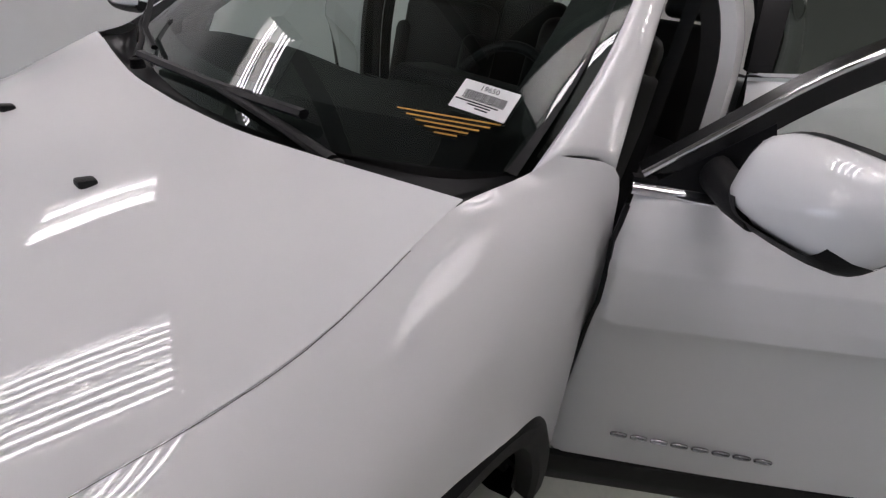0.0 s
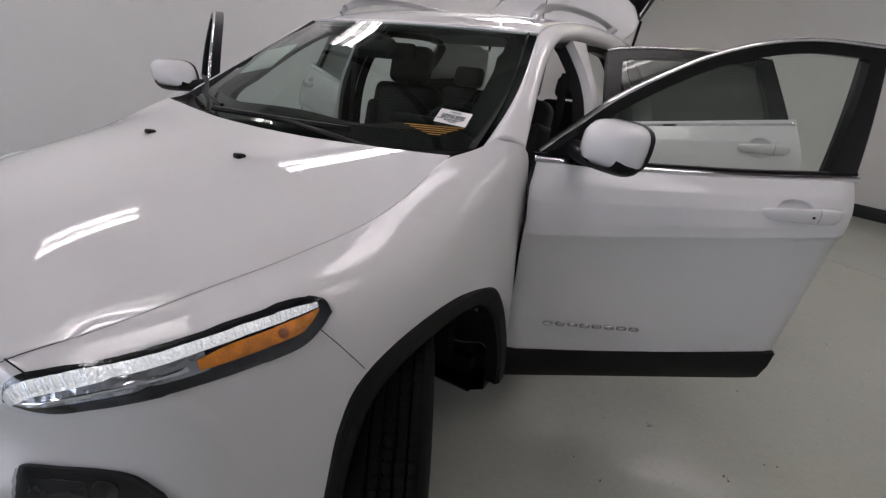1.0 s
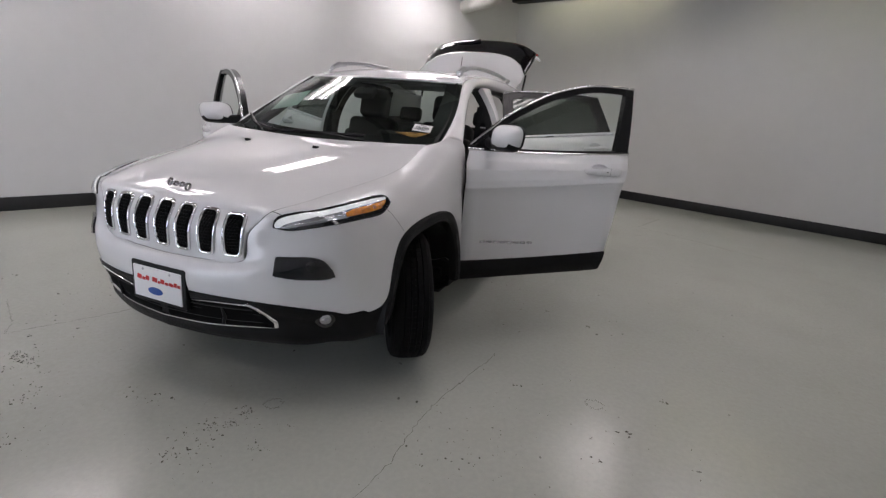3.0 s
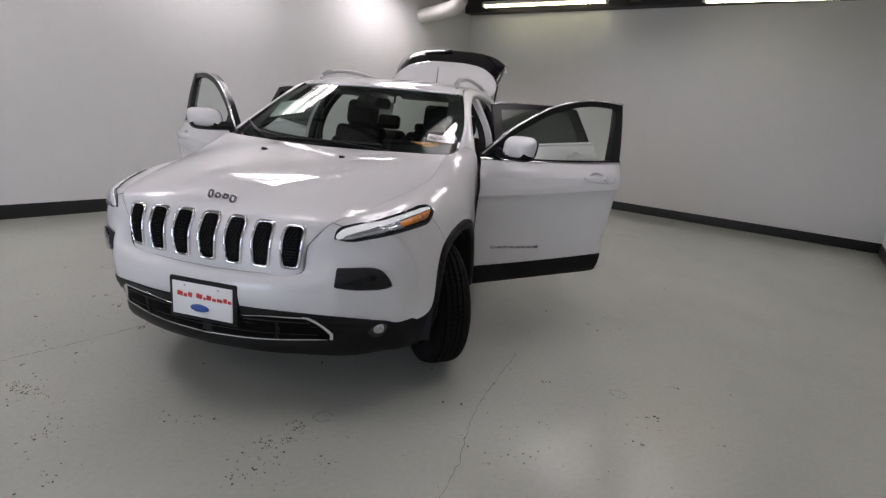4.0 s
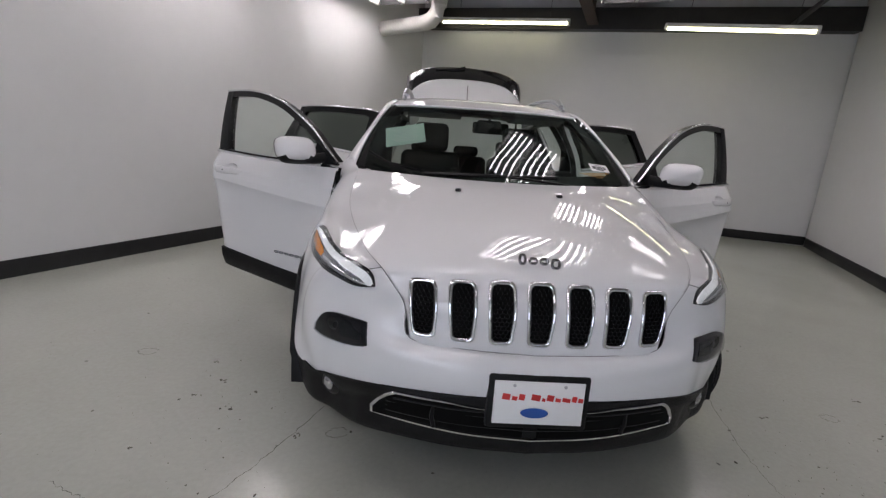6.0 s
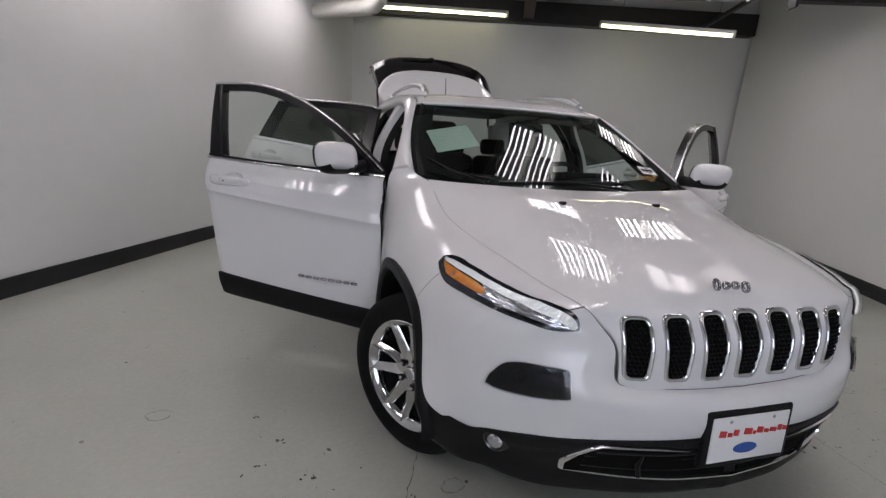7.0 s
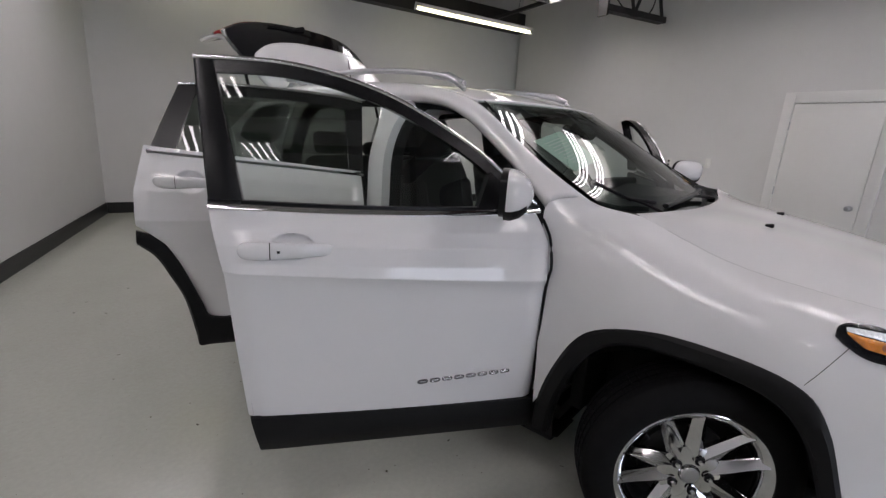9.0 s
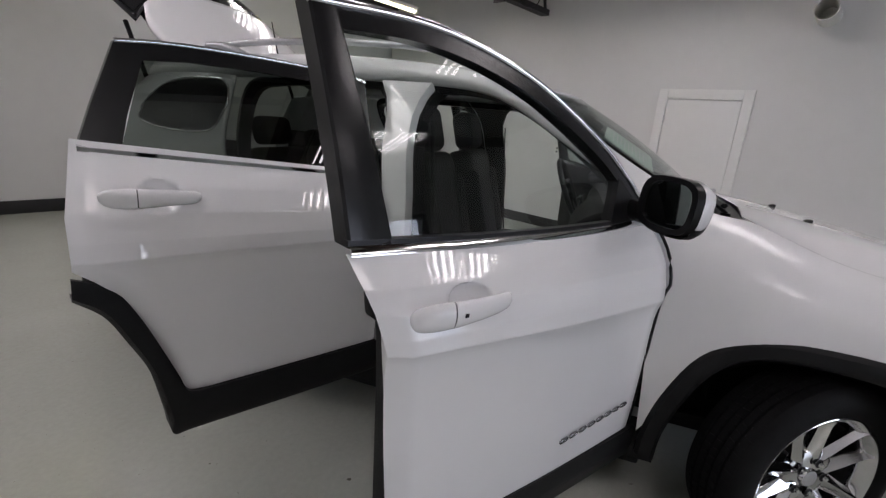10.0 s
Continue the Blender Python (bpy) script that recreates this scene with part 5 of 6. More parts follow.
def front_door(side):
    M = swing(0.945, 0.525, 59.5) @ Matrix.Diagonal((1, 0.96, 1, 1))
    root = tagged(new("front_door"), "open white front door with a clear window and door mirror")
    root.parent = car
    zs = sorted(set(np.linspace(0.49, 1.185, 30)) | set(np.linspace(0.99, 1.12, 27)) | {0.945, 0.955, 0.959, 0.962, 0.965, 0.971})
    fr = lambda z: float(np.interp(z, [0.44, 0.9, 1.08, 1.185], [0.008, 0.012, 0.012, 0.042]))
    re = lambda z: float(np.interp(z, [0.49, 0.75, 0.95, 1.185], [1.099, 1.125, 1.146, 1.1875]))
    ts = sorted(set(np.linspace(0, 1, 26)) | set(np.linspace(0.73, 0.94, 34)))
    ns = len(ts)
    g = np.zeros((ns, len(zs), 3))
    for i in range(ns):
        t = ts[i]
        for j, z in enumerate(zs):
            s = fr(z) + (re(z) - fr(z)) * t
            edge = -0.020 * (max(0, 1 - t / 0.035) ** 2 + max(0, (t - 0.965) / 0.035) ** 2)
            crease = 0.85 + 0.15 * math.sin(math.pi * min(1, t * 1.1))
            sink = (float(np.interp(s, [0.03, 0.4, 0.8, 1.188], [1.166, 1.158, 1.164, 1.182])) - 1.193) * max(0, (z - 1.06) / 0.125)
            g[i, j] = M @ Vector((skin_n(z) * crease + edge + 0.012 * math.sin(math.pi * t) - dish(s, z, 0.826, 1.104, 1.066), s, z + sink + 0.085 * (t - 0.5) * max(0, 1 - abs(z - 0.955) / 0.2) + 0.012 * t * max(0, 1 - (z - 0.49) / 0.3) - 0.07 * (1 - t) * max(0, 1 - (z - 0.49) / 0.4)))
    grid_ob("outer_panel", g, PAINT, root, "", side, 50, True)
    # dark strip along the front edge, drawn for the shaded gap where the door meets the fender
    seal = [(skin_n(z) - 0.012, fr(z) - 0.003, z - 0.07 * max(0, 1 - (z - 0.49) / 0.4)) for z in np.linspace(0.47, 1.14, 24)]
    mesh_ob("edge_seal", *sweep(place(M, seal), 0.0055, 6), SATINBLACK, root, "black rubber edge seal", side, 60)
    # lower black cladding
    c = np.zeros((12, 6, 3))
    for i in range(12):
        t = i / 11
        s = 0.010 + 1.083 * t
        zt = 0.508 - 0.085 * (1 - t)
        for j, (dz, n) in enumerate(((0.0, -0.012), (-0.004, 0.004), (-0.06, 0.008), (-0.125, -0.004), (-0.14, -0.02), (-0.14, -0.09))):
            c[i, j] = M @ Vector((n, s - (0.03 * -dz / 0.14 if i == 11 else 0), zt + dz))
    grid_ob("lower_cladding", c, PLASTIC, root, "black plastic lower cladding", side, 40)
    # inner trim and edge of the door
    bm = prism_bm([(0.05, 0.33), (1.06, 0.38), (1.09, 0.5), (1.10, 0.9), (1.108, 1.03), (0.045, 1.03), (0.03, 0.9), (0.03, 0.5)], 0.075, M @ pose(-0.068, 0, 0, 0, 0, 90), 0.008)
    part("inner_panel", bm, TRIM, root, "black inner door trim", side)
    bm = prism_bm([(0.05, 1.02), (1.108, 1.02), (1.125, 1.165), (0.06, 1.155)], 0.05, M @ pose(-0.122, 0, 0, 0, 0, 90), 0.008)
    part("upper_trim", bm, TRIM, root, "black upper door trim", side)
    bm = prism_bm([(0.035, 0.34), (1.075, 0.40), (1.12, 0.9), (1.135, 1.04), (0.045, 1.04), (0.030, 0.9)], 0.028, M @ pose(-0.018 - 0.012, 0, 0, 0, 0, 90), 0.004)
    part("door_edge", bm, PAINT, root, "", side)
    # window frame
    top = [(0.045, 1.190), (0.17, 1.285), (0.30, 1.380), (0.47, 1.472), (0.62, 1.537), (0.80, 1.585), (0.98, 1.606), (1.216, 1.598)]
    tp = spline(top, 40)
    outer, inner = [], []
    for s, z in tp:
        outer.append((frame_n(z), s, z))
    w = 0.042
    for k, (s, z) in enumerate(tp):
        a, b = tp[max(0, k - 1)], tp[min(39, k + 1)]
        d = (b - a) / (np.linalg.norm(b - a) + 1e-9)
        nrm = np.array([d[1], -d[0]])
        q = np.array([s, z]) + nrm * w * min(1, 0.35 + k / 8)
        q[1] = max(q[1], 1.195)
        q[0] = min(q[0], 1.092 + 0.074 * (q[1] - 1.19) / 0.41)
        inner.append((frame_n(q[1]), q[0], q[1]))
    v, n = [], len(outer)
    for (o, i_) in zip(outer, inner):
        v += [(o[0] - 0.05, o[1], o[2]), (o[0] + 0.002, o[1], o[2]), (i_[0] + 0.002, i_[1], i_[2]), (i_[0] - 0.018, i_[1], i_[2]), (i_[0] - 0.05, i_[1], i_[2])]
    mesh_ob("window_frame", place(M, v), grid_faces(n, 5), POSTFILM, root, "black window frame", side, 30)
    mesh_ob("chrome_trim", *sweep(place(M, [(o[0] + 0.003, o[1], o[2]) for o in outer]), 0.0075, 8), CHROME, root, "chrome window trim", side, 60)
    # gloss black rear post
    v = []
    for k in range(10):
        z = 1.185 + 0.414 * k / 9
        s0, s1 = 1.088 + 0.074 * k / 9, 1.186 + 0.030 * k / 9
        v += [(frame_n(z) - 0.05, s0, z), (frame_n(z) + 0.003, s0, z), (frame_n(z) + 0.006, s0 + 0.006, z), (frame_n(z) + 0.006, s1 - 0.006, z), (frame_n(z) + 0.002, s1, z), (frame_n(z) - 0.05, s1, z)]
    mesh_ob("rear_post", place(M, v), grid_faces(10, 6), POSTFILM, root, "gloss black window post", side, 30)
    # belt line chrome
    belt = [(0.03, 1.166), (0.4, 1.158), (0.8, 1.164), (1.188, 1.182)]
    bl = spline(belt, 24)
    v = []
    for s, z in bl:
        v += [(-0.072, s, z - 0.011), (-0.066, s, z - 0.008), (-0.068, s, z + 0.004), (-0.080, s, z + 0.009)]
    mesh_ob("belt_trim", place(M, v), grid_faces(24, 4, True), CHROME, root, "chrome belt line trim", side, 60)
    v = []
    for s, z in bl:
        v += [(-0.080, s, z + 0.006), (-0.082, s, z + 0.018), (-0.102, s, z + 0.018)]
    mesh_ob("belt_seal", place(M, v), grid_faces(24, 3, True), SATINBLACK, root, "", side, 30)
    # glass
    v, f = [], []
    gl = [(0.10, 1.18)] + [(q[1], q[2]) for q in inner] + [(1.084, 1.18)]
    bt = [(float(s), 1.165) for s in np.linspace(0.12, 1.084, len(gl))]
    for (s, z), (s2, z2) in zip(gl, bt):
        for k in range(9):
            zz = z + (z2 - z) * k / 8
            v.append((frame_n(zz) - 0.014, s + (s2 - s) * k / 8, zz))
    glass = mesh_ob("window_glass", place(M, v), grid_faces(len(gl), 9), GLASS, root, "clear side window", side, 60)
    glass.visible_shadow = False
    # small triangle at the mirror
    tri_ = [(0.06, 1.172), (0.29, 1.172), (0.24, 1.30)]
    v = [(frame_n(z) + 0.004, s, z) for s, z in tri_] + [(frame_n(z) - 0.03, s, z) for s, z in tri_]
    mesh_ob("mirror_patch", place(M, v), [(0, 1, 2), (5, 4, 3), (0, 3, 4, 1), (1, 4, 5, 2), (2, 5, 3, 0)], SATINBLACK, root, "", side, 30)
    handle(M, 0.826, 1.104, 1.066, root, side, True)
    # mirror: white cap, black base, glass facing back
    C = Vector((0.086, 0.220, 1.250))
    v, f = [], []
    secs = []
    for t, ry, rz, dn in ((0.0, 0.072, 0.090, 0), (0.25, 0.070, 0.090, 0), (0.55, 0.058, 0.077, 0), (0.8, 0.038, 0.053, 0), (0.95, 0.017, 0.026, 0), (1.0, 0.002, 0.003, 0)):
        ring_ = []
        for k in range(28):
            a = 2 * math.pi * k / 28
            ca, sa = math.cos(a), math.sin(a)
            e = 0.6
            x = math.copysign(abs(ca) ** e, ca) * 0.120 * min(1.0, ry / 0.070) ** 0.75
            z = math.copysign(abs(sa) ** e, sa) * rz * 0.87
            if z < 0:
                z *= 0.92
            x += 0.012 * (z / 0.09)
            ring_.append((C.x + x, C.y + 0.045 - t * 0.092, C.z + z))
        secs.append(ring_)
    # the whole mirror is turned towards the driver
    ct, st_ = math.cos(radians(31)), math.sin(radians(31))
    secs = [[(C.x + (p[0] - C.x) * ct - (p[1] - C.y) * st_, C.y + (p[0] - C.x) * st_ + (p[1] - C.y) * ct, p[2]) for p in r_] for r_ in secs]
    pts = [p for r_ in secs for p in r_]
    cap_f = grid_faces(6, 28, True, False, True) + [tuple(range(140, 168))]
    mesh_ob("mirror_housing", place(M, pts), cap_f, PAINT, root, "white door mirror cap", side, 60)
    # lower black shell and stalk
    low = []
    for r_, thr in zip(secs[:4], (0.034, 0.036, 0.034, 0.024)):
        arc = [p for p in r_[14:28] + [r_[0]] if p[2] < C.z - thr]
        mx, my = sum(p[0] for p in r_) / 28, sum(p[1] for p in r_) / 28
        for q in np.linspace(0, len(arc) - 1, 13):
            a, b = arc[int(q)], arc[min(len(arc) - 1, int(q) + 1)]
            w = q - int(q)
            x, y, z = (a[k] + (b[k] - a[k]) * w for k in range(3))
            e = min(1.0, 6.0 * (q / (len(arc) - 1)) * (1 - q / (len(arc) - 1)))
            low.append((mx + (x - mx) * (1.012 + 0.02 * e), my + (y - my) * 1.03, z - 0.011 * e))
    mesh_ob("mirror_base", place(M, low), grid_faces(4, 13, True), PLASTIC, root, "black lower mirror shell", side, 40)
    mesh_ob("mirror_stalk", *sweep(place(M, [(-0.09, 0.168, 1.208), (-0.01, 0.180, 1.202), (0.05, 0.195, 1.200)]), [0.026, 0.024, 0.020], 12, False, 1.3), PLASTIC, root, "", side, 50)
    rim_ = secs[0]
    rc, rn = sum((Vector(p) for p in rim_), Vector()) / 28, Vector((-st_, ct, 0))
    mesh_ob("mirror_rim", place(M, [tuple(rc + (Vector(p) - rc) * k + rn * dy) for k, dy in ((1.01, -0.006), (1.01, 0.016), (0.82, 0.014), (0.82, 0.004)) for p in rim_]), grid_faces(4, 28, False, False, True), SATINBLACK, root, "", side, 40)
    mesh_ob("mirror_glass", place(M, [tuple(rc + (Vector(p) - rc) * 0.825 + rn * 0.006) for p in rim_]), [tuple(range(28))], MIRROR, root, "mirror glass", side, 0)
    # model badge strokes
    nb = skin_n(0.585) + 0.015
    base = M @ Vector((nb, 0.142 if side > 0 else 0.522, 0.558))
    u = (M.to_3x3() @ Vector((0, 1, 0))) * (1 if side > 0 else -1)
    emblem(base, u, Vector((0, 0, 1)), M.to_3x3() @ Vector((1, 0, 0)), [(0.043, 0.0175, 0.0)] * 8, 0.0055, 0.006, root, "door_emblem", "chrome emblem oval", side)
    return root


def rear_door(side):
    M = swing(0.935, 1.575, 62) @ Matrix.Diagonal((1, 0.95, 1, 1))
    root = tagged(new("rear_door"), "open white rear door with a tinted window")
    root.parent = car
    re = lambda z: float(np.interp(z, [0.49, 0.62, 0.78, 0.90, 0.945, 1.05, 1.26], [0.79, 0.83, 0.895, 0.975, 1.05, 1.05, 0.998]))
    zs = sorted(set(np.linspace(0.49, 1.20, 26)) | set(np.linspace(1.0, 1.14, 24)) | {0.875, 0.945, 0.955, 0.959, 0.962, 0.965, 0.971})
    ts = sorted(set(np.linspace(0, 1, 24)) | set(np.linspace(0.68, 0.92, 34)))
    ns = len(ts)
    g = np.zeros((ns, len(zs), 3))
    for i in range(ns):
        t = ts[i]
        for j, z in enumerate(zs):
            s = 0.01 + (re(z) - 0.01) * t
            edge = -0.018 * (max(0, 1 - t / 0.035) ** 2 + max(0, (t - 0.965) / 0.035) ** 2)
            zz = z + (0.09 * s / 1.0) * max(0, (z - 0.9) / 0.3)
            g[i, j] = M @ Vector((skin_n(min(z, 1.185)) + edge + 0.02 * max(0, (s - 0.7) / 0.35) * max(0, 1 - abs(z - 0.9) / 0.3) - dish(s, zz, 0.71, 0.972, 1.143), s, zz))
    grid_ob("outer_panel", g, PAINT, root, "", side, 50, True)
    # cladding: sill strip and arch band
    o = spline([(0.02, 0.494), (0.3, 0.494), (0.6, 0.497), (0.74, 0.50), (0.785, 0.515), (0.805, 0.565), (0.835, 0.64), (0.90, 0.79), (0.965, 0.895), (1.055, 0.932)], 40)
    i_ = spline([(0.02, 0.355), (0.3, 0.355), (0.6, 0.358), (0.78, 0.36), (0.834, 0.362), (0.848, 0.43), (0.885, 0.60), (0.94, 0.72), (0.99, 0.81), (1.058, 0.868)], 40)
    v = []
    for a, b in zip(o, i_):
        v += [(-0.012, *a), (0.006, *a), (0.012, *(a * 0.7 + b * 0.3)), (0.010, *(a * 0.2 + b * 0.8)), (-0.005, *b), (-0.08, *b)]
    mesh_ob("lower_cladding", place(M, v), grid_faces(40, 6), PLASTIC, root, "black plastic arch and sill cladding", side, 40)
    bm = prism_bm([(0.03, 0.36), (0.78, 0.38), (0.84, 0.56), (0.91, 0.74), (1.02, 0.92), (1.01, 1.05), (0.03, 1.03)], 0.075, M @ pose(-0.066, 0, 0, 0, 0, 90), 0.008)
    part("inner_panel", bm, TRIM, root, "black inner door trim", side)
    bm = prism_bm([(0.03, 1.02), (1.0, 1.04), (0.98, 1.24), (0.03, 1.175)], 0.05, M @ pose(-0.125, 0, 0, 0, 0, 90), 0.008)
    part("upper_trim", bm, TRIM, root, "black upper door trim", side)
    # frame, glass and quarter light
    belt = lambda s: 1.185 + 0.083 * s
    OUT = [(0.0, 1.20), (-0.01, 1.38), (-0.02, 1.545), (0.10, 1.565), (0.42, 1.578), (0.70, 1.577), (0.868, 1.563), (0.905, 1.48), (0.95, 1.38), (0.992, 1.278)]
    INN = [(0.075, 1.20), (0.075, 1.37), (0.07, 1.500), (0.12, 1.517), (0.42, 1.53), (0.66, 1.53), (0.80, 1.518), (0.83, 1.44), (0.862, 1.36), (0.89, 1.268)]
    fn = lambda z: -0.090 - 0.150 * (z - 1.2) / 0.38
    v = []
    for (s0, z0), (s1, z1) in zip(OUT, INN):
        v += [(fn(z0) - 0.045, s0, z0), (fn(z0) + 0.003, s0, z0), (fn(z1) + 0.003, s1, z1), (fn(z1) - 0.045, s1, z1)]
    mesh_ob("window_frame", place(M, v), grid_faces(10, 4), POSTFILM, root, "black window frame", side, 30)
    mesh_ob("chrome_trim", *sweep(place(M, [(fn(z) + 0.004, s, z) for s, z in spline(OUT[2:7], 24)]), 0.007, 8), CHROME, root, "chrome window trim", side, 60)
    v = []
    for s in np.linspace(0.0, 1.0, 16):
        z = belt(s)
        v += [(-0.076, s, z - 0.010), (-0.068, s, z - 0.007), (-0.070, s, z + 0.004), (-0.084, s, z + 0.009)]
    mesh_ob("belt_trim", place(M, v), grid_faces(16, 4, True), CHROME, root, "chrome belt line trim", side, 60)
    v = []
    up = spline([(0.07, 1.500), (0.12, 1.517), (0.42, 1.53), (0.66, 1.53), (0.80, 1.518)], 16)
    for k, (s, z) in enumerate(up):
        s2 = 0.075 + (0.89 - 0.075) * k / 15
        v += [(fn(z) - 0.012, s, z), (fn(belt(s2)) - 0.012, s2, belt(s2) + 0.004)]
    glass = mesh_ob("window_glass", place(M, v), grid_faces(16, 2), TINTED, root, "dark tinted window", side, 0)
    handle(M, 0.71, 0.972, 1.143, root, side, False)
    return root


for s in (1, -1):
    front_door(s)
    rear_door(s)

# ---- tailgate, lifted
gate = tagged(new("tailgate"), "raised white tailgate with dark glass and red lamps")
gate.parent = car
SPO = [
    [(0.000, 2.99, 1.675), (0.250, 2.99, 1.672), (0.450, 3.01, 1.660), (0.580, 3.05, 1.635)],
    [(0.000, 3.09, 1.788), (0.250, 3.09, 1.783), (0.480, 3.09, 1.755), (0.640, 3.09, 1.700)],
    [(0.000, 3.20, 1.909), (0.250, 3.20, 1.902), (0.470, 3.20, 1.865), (0.630, 3.18, 1.777)],
    [(0.000, 3.30, 2.009), (0.240, 3.30, 2.001), (0.440, 3.30, 1.959), (0.570, 3.27, 1.871)],
]
SPG = loft(SPO, 17, 13)
grid_ob("spoiler", mirrored(SPG), PAINT, gate, "white roof spoiler", 1, 50, True, 0.03)
grid_ob("stop_lamp", mirrored(loft([[(0.000, 3.297, 2.009), (0.100, 3.297, 2.009), (0.200, 3.299, 2.005)], [(0.000, 3.310, 2.027), (0.100, 3.310, 2.027), (0.200, 3.312, 2.023)]], 3, 7)), RED, gate, "red stop lamp", 1, 30, True, 0.01)
GL = [
    [(0.000, 3.29, 1.970), (0.300, 3.29, 1.965), (0.504, 3.29, 1.912), (0.640, 3.25, 1.793)],
    [(0.000, 3.42, 2.095), (0.300, 3.43, 2.085), (0.524, 3.45, 2.050), (0.669, 3.46, 1.949)],
    [(0.000, 3.54, 2.185), (0.300, 3.55, 2.172), (0.524, 3.57, 2.130), (0.669, 3.60, 2.055)],
]
grid_ob("rear_glass", mirrored(loft(GL, 13, 13)), GLOSSBLACK, gate, "dark tinted rear glass", 1, 40, True, 0.01)
PN = [
    [(0.000, 3.545, 2.140), (0.300, 3.555, 2.127), (0.524, 3.575, 2.085), (0.650, 3.605, 2.013)],
    [(0.000, 3.72, 2.160), (0.300, 3.72, 2.150), (0.533, 3.73, 2.105), (0.660, 3.74, 2.035)],
    [(0.000, 4.02, 2.145), (0.300, 4.02, 2.135), (0.533, 4.01, 2.095), (0.650, 4.0, 2.025)],
]
grid_ob("gate_panel", mirrored(loft(PN, 13, 13)), PAINT, gate, "", 1, 40, True, 0.02)
grid_ob("gate_lining", mirrored(loft([[(0.0, 3.12, 1.690), (0.3, 3.12, 1.690), (0.55, 3.13, 1.660)], [(0.0, 3.50, 2.115), (0.3, 3.50, 2.105), (0.58, 3.52, 2.013)], [(0.0, 3.98, 2.115), (0.3, 3.98, 2.105), (0.60, 3.96, 2.013)]], 11, 9)), TRIM, gate, "black inner lining", 1, 40, False)
wp = [(0.000, 3.505, 2.185), (-0.120, 3.475, 2.155), (-0.340, 3.485, 2.145)]
mesh_ob("rear_wiper", *sweep(wp, [0.02, 0.012, 0.007], 8), PLASTIC, gate, "black rear wiper")
for s in (1, -1):
    g = loft([[(0.360, 3.548, 2.166), (0.513, 3.566, 2.128), (0.665, 3.600, 2.050)], [(0.360, 3.580, 2.182), (0.522, 3.600, 2.144), (0.684, 3.630, 2.056)], [(0.380, 3.66, 2.180), (0.522, 3.67, 2.140), (0.684, 3.70, 2.050)]], 9, 13)
    grid_ob("tail_lamp", g, RED, gate, "red tail lamp", s, 40, False, 0.02)
    mesh_ob("gate_strut", *sweep([(0.62, 3.22, 1.50), (0.63, 3.34, 1.80)], 0.012, 8), SATINBLACK, gate, "black gas strut", s)

# ---- cabin
def rounded(name, size, m, mat, parent, label="", bevel=0.04, side=1):
    return part(name, box_bm(*size, m, bevel, 4), mat, parent, label, side, 60)


def seat(x, y, parent_label):
    st = tagged(new("seat"), parent_label)
    st.parent = car
    back = Matrix.Translation((x, y + 0.28, 0.62)) @ pose(0, 0, 0, -14, 0, 0)
    rounded("seat_cushion", (0.50, 0.54, 0.16), pose(x, y, 0.62, 4, 0, 0), LEATHER, st, "", 0.06)
    rounded("backrest", (0.48, 0.17, 0.66), back @ pose(0, 0, 0.33), LEATHER, st, "", 0.06)
    for q in (-1, 1):
        rounded("bolster", (0.085, 0.18, 0.46), back @ pose(q * 0.215, -0.03, 0.30, 0, 0, q * -12), LEATHER, st, "", 0.04)
        rounded("cushion_bolster", (0.09, 0.48, 0.19), pose(x + q * 0.235, y, 0.635), LEATHER, st, "", 0.04)
        mesh_ob("headrest_post", *sweep([back @ Vector((q * 0.07, 0, 0.60)), back @ Vector((q * 0.07, -0.01, 0.72))], 0.007, 8), CHROME, st)
    rounded("headrest", (0.29, 0.12, 0.23), back @ pose(0, -0.02, 0.775), LEATHER, st, "", 0.05)
    rounded("seat_base", (0.42, 0.46, 0.16), pose(x, y + 0.02, 0.47), TRIM, st, "", 0.03)
    return st


for x in (0.37, -0.37):
    seat(x, 1.22, "black leather front seat with headrest")
bench = tagged(new("rear_bench"), "black leather rear bench with three headrests")
bench.parent = car
bk = Matrix.Translation((0, 2.36, 0.60)) @ pose(0, 0, 0, -16, 0, 0)
rounded("seat_cushion", (1.28, 0.54, 0.18), pose(0, 2.08, 0.60, 4, 0, 0), LEATHER, bench, "", 0.06)
for x in (-0.43, 0.0, 0.43):
    rounded("backrest", (0.42, 0.15, 0.60), bk @ pose(x, 0, 0.33), LEATHER, bench, "", 0.06)
    rounded("headrest", (0.25, 0.10, 0.15 if x else 0.10), bk @ pose(x, -0.01, 0.72 if x else 0.68), LEATHER, bench, "", 0.04)
# dashboard
dash = [
    [(-0.78, 0.36, 1.13), (-0.4, 0.34, 1.14), (0, 0.33, 1.14), (0.4, 0.34, 1.14), (0.78, 0.36, 1.13)],
    [(-0.78, 0.62, 1.155), (-0.4, 0.62, 1.165), (0, 0.62, 1.15), (0.38, 0.62, 1.185), (0.78, 0.62, 1.155)],
    [(-0.76, 0.80, 1.12), (-0.4, 0.83, 1.13), (0, 0.82, 1.12), (0.38, 0.80, 1.175), (0.76, 0.80, 1.12)],
    [(-0.75, 0.88, 1.00), (-0.4, 0.90, 1.0), (0, 0.88, 0.98), (0.38, 0.86, 1.02), (0.75, 0.88, 1.0)],
    [(-0.72, 0.80, 0.70), (-0.4, 0.80, 0.68), (0, 0.82, 0.66), (0.38, 0.80, 0.68), (0.72, 0.80, 0.70)],
]
dashboard = grid_ob("dashboard", loft(dash, 25, 33), TRIM, car, "black dashboard", 1, 50, False, 0.02)
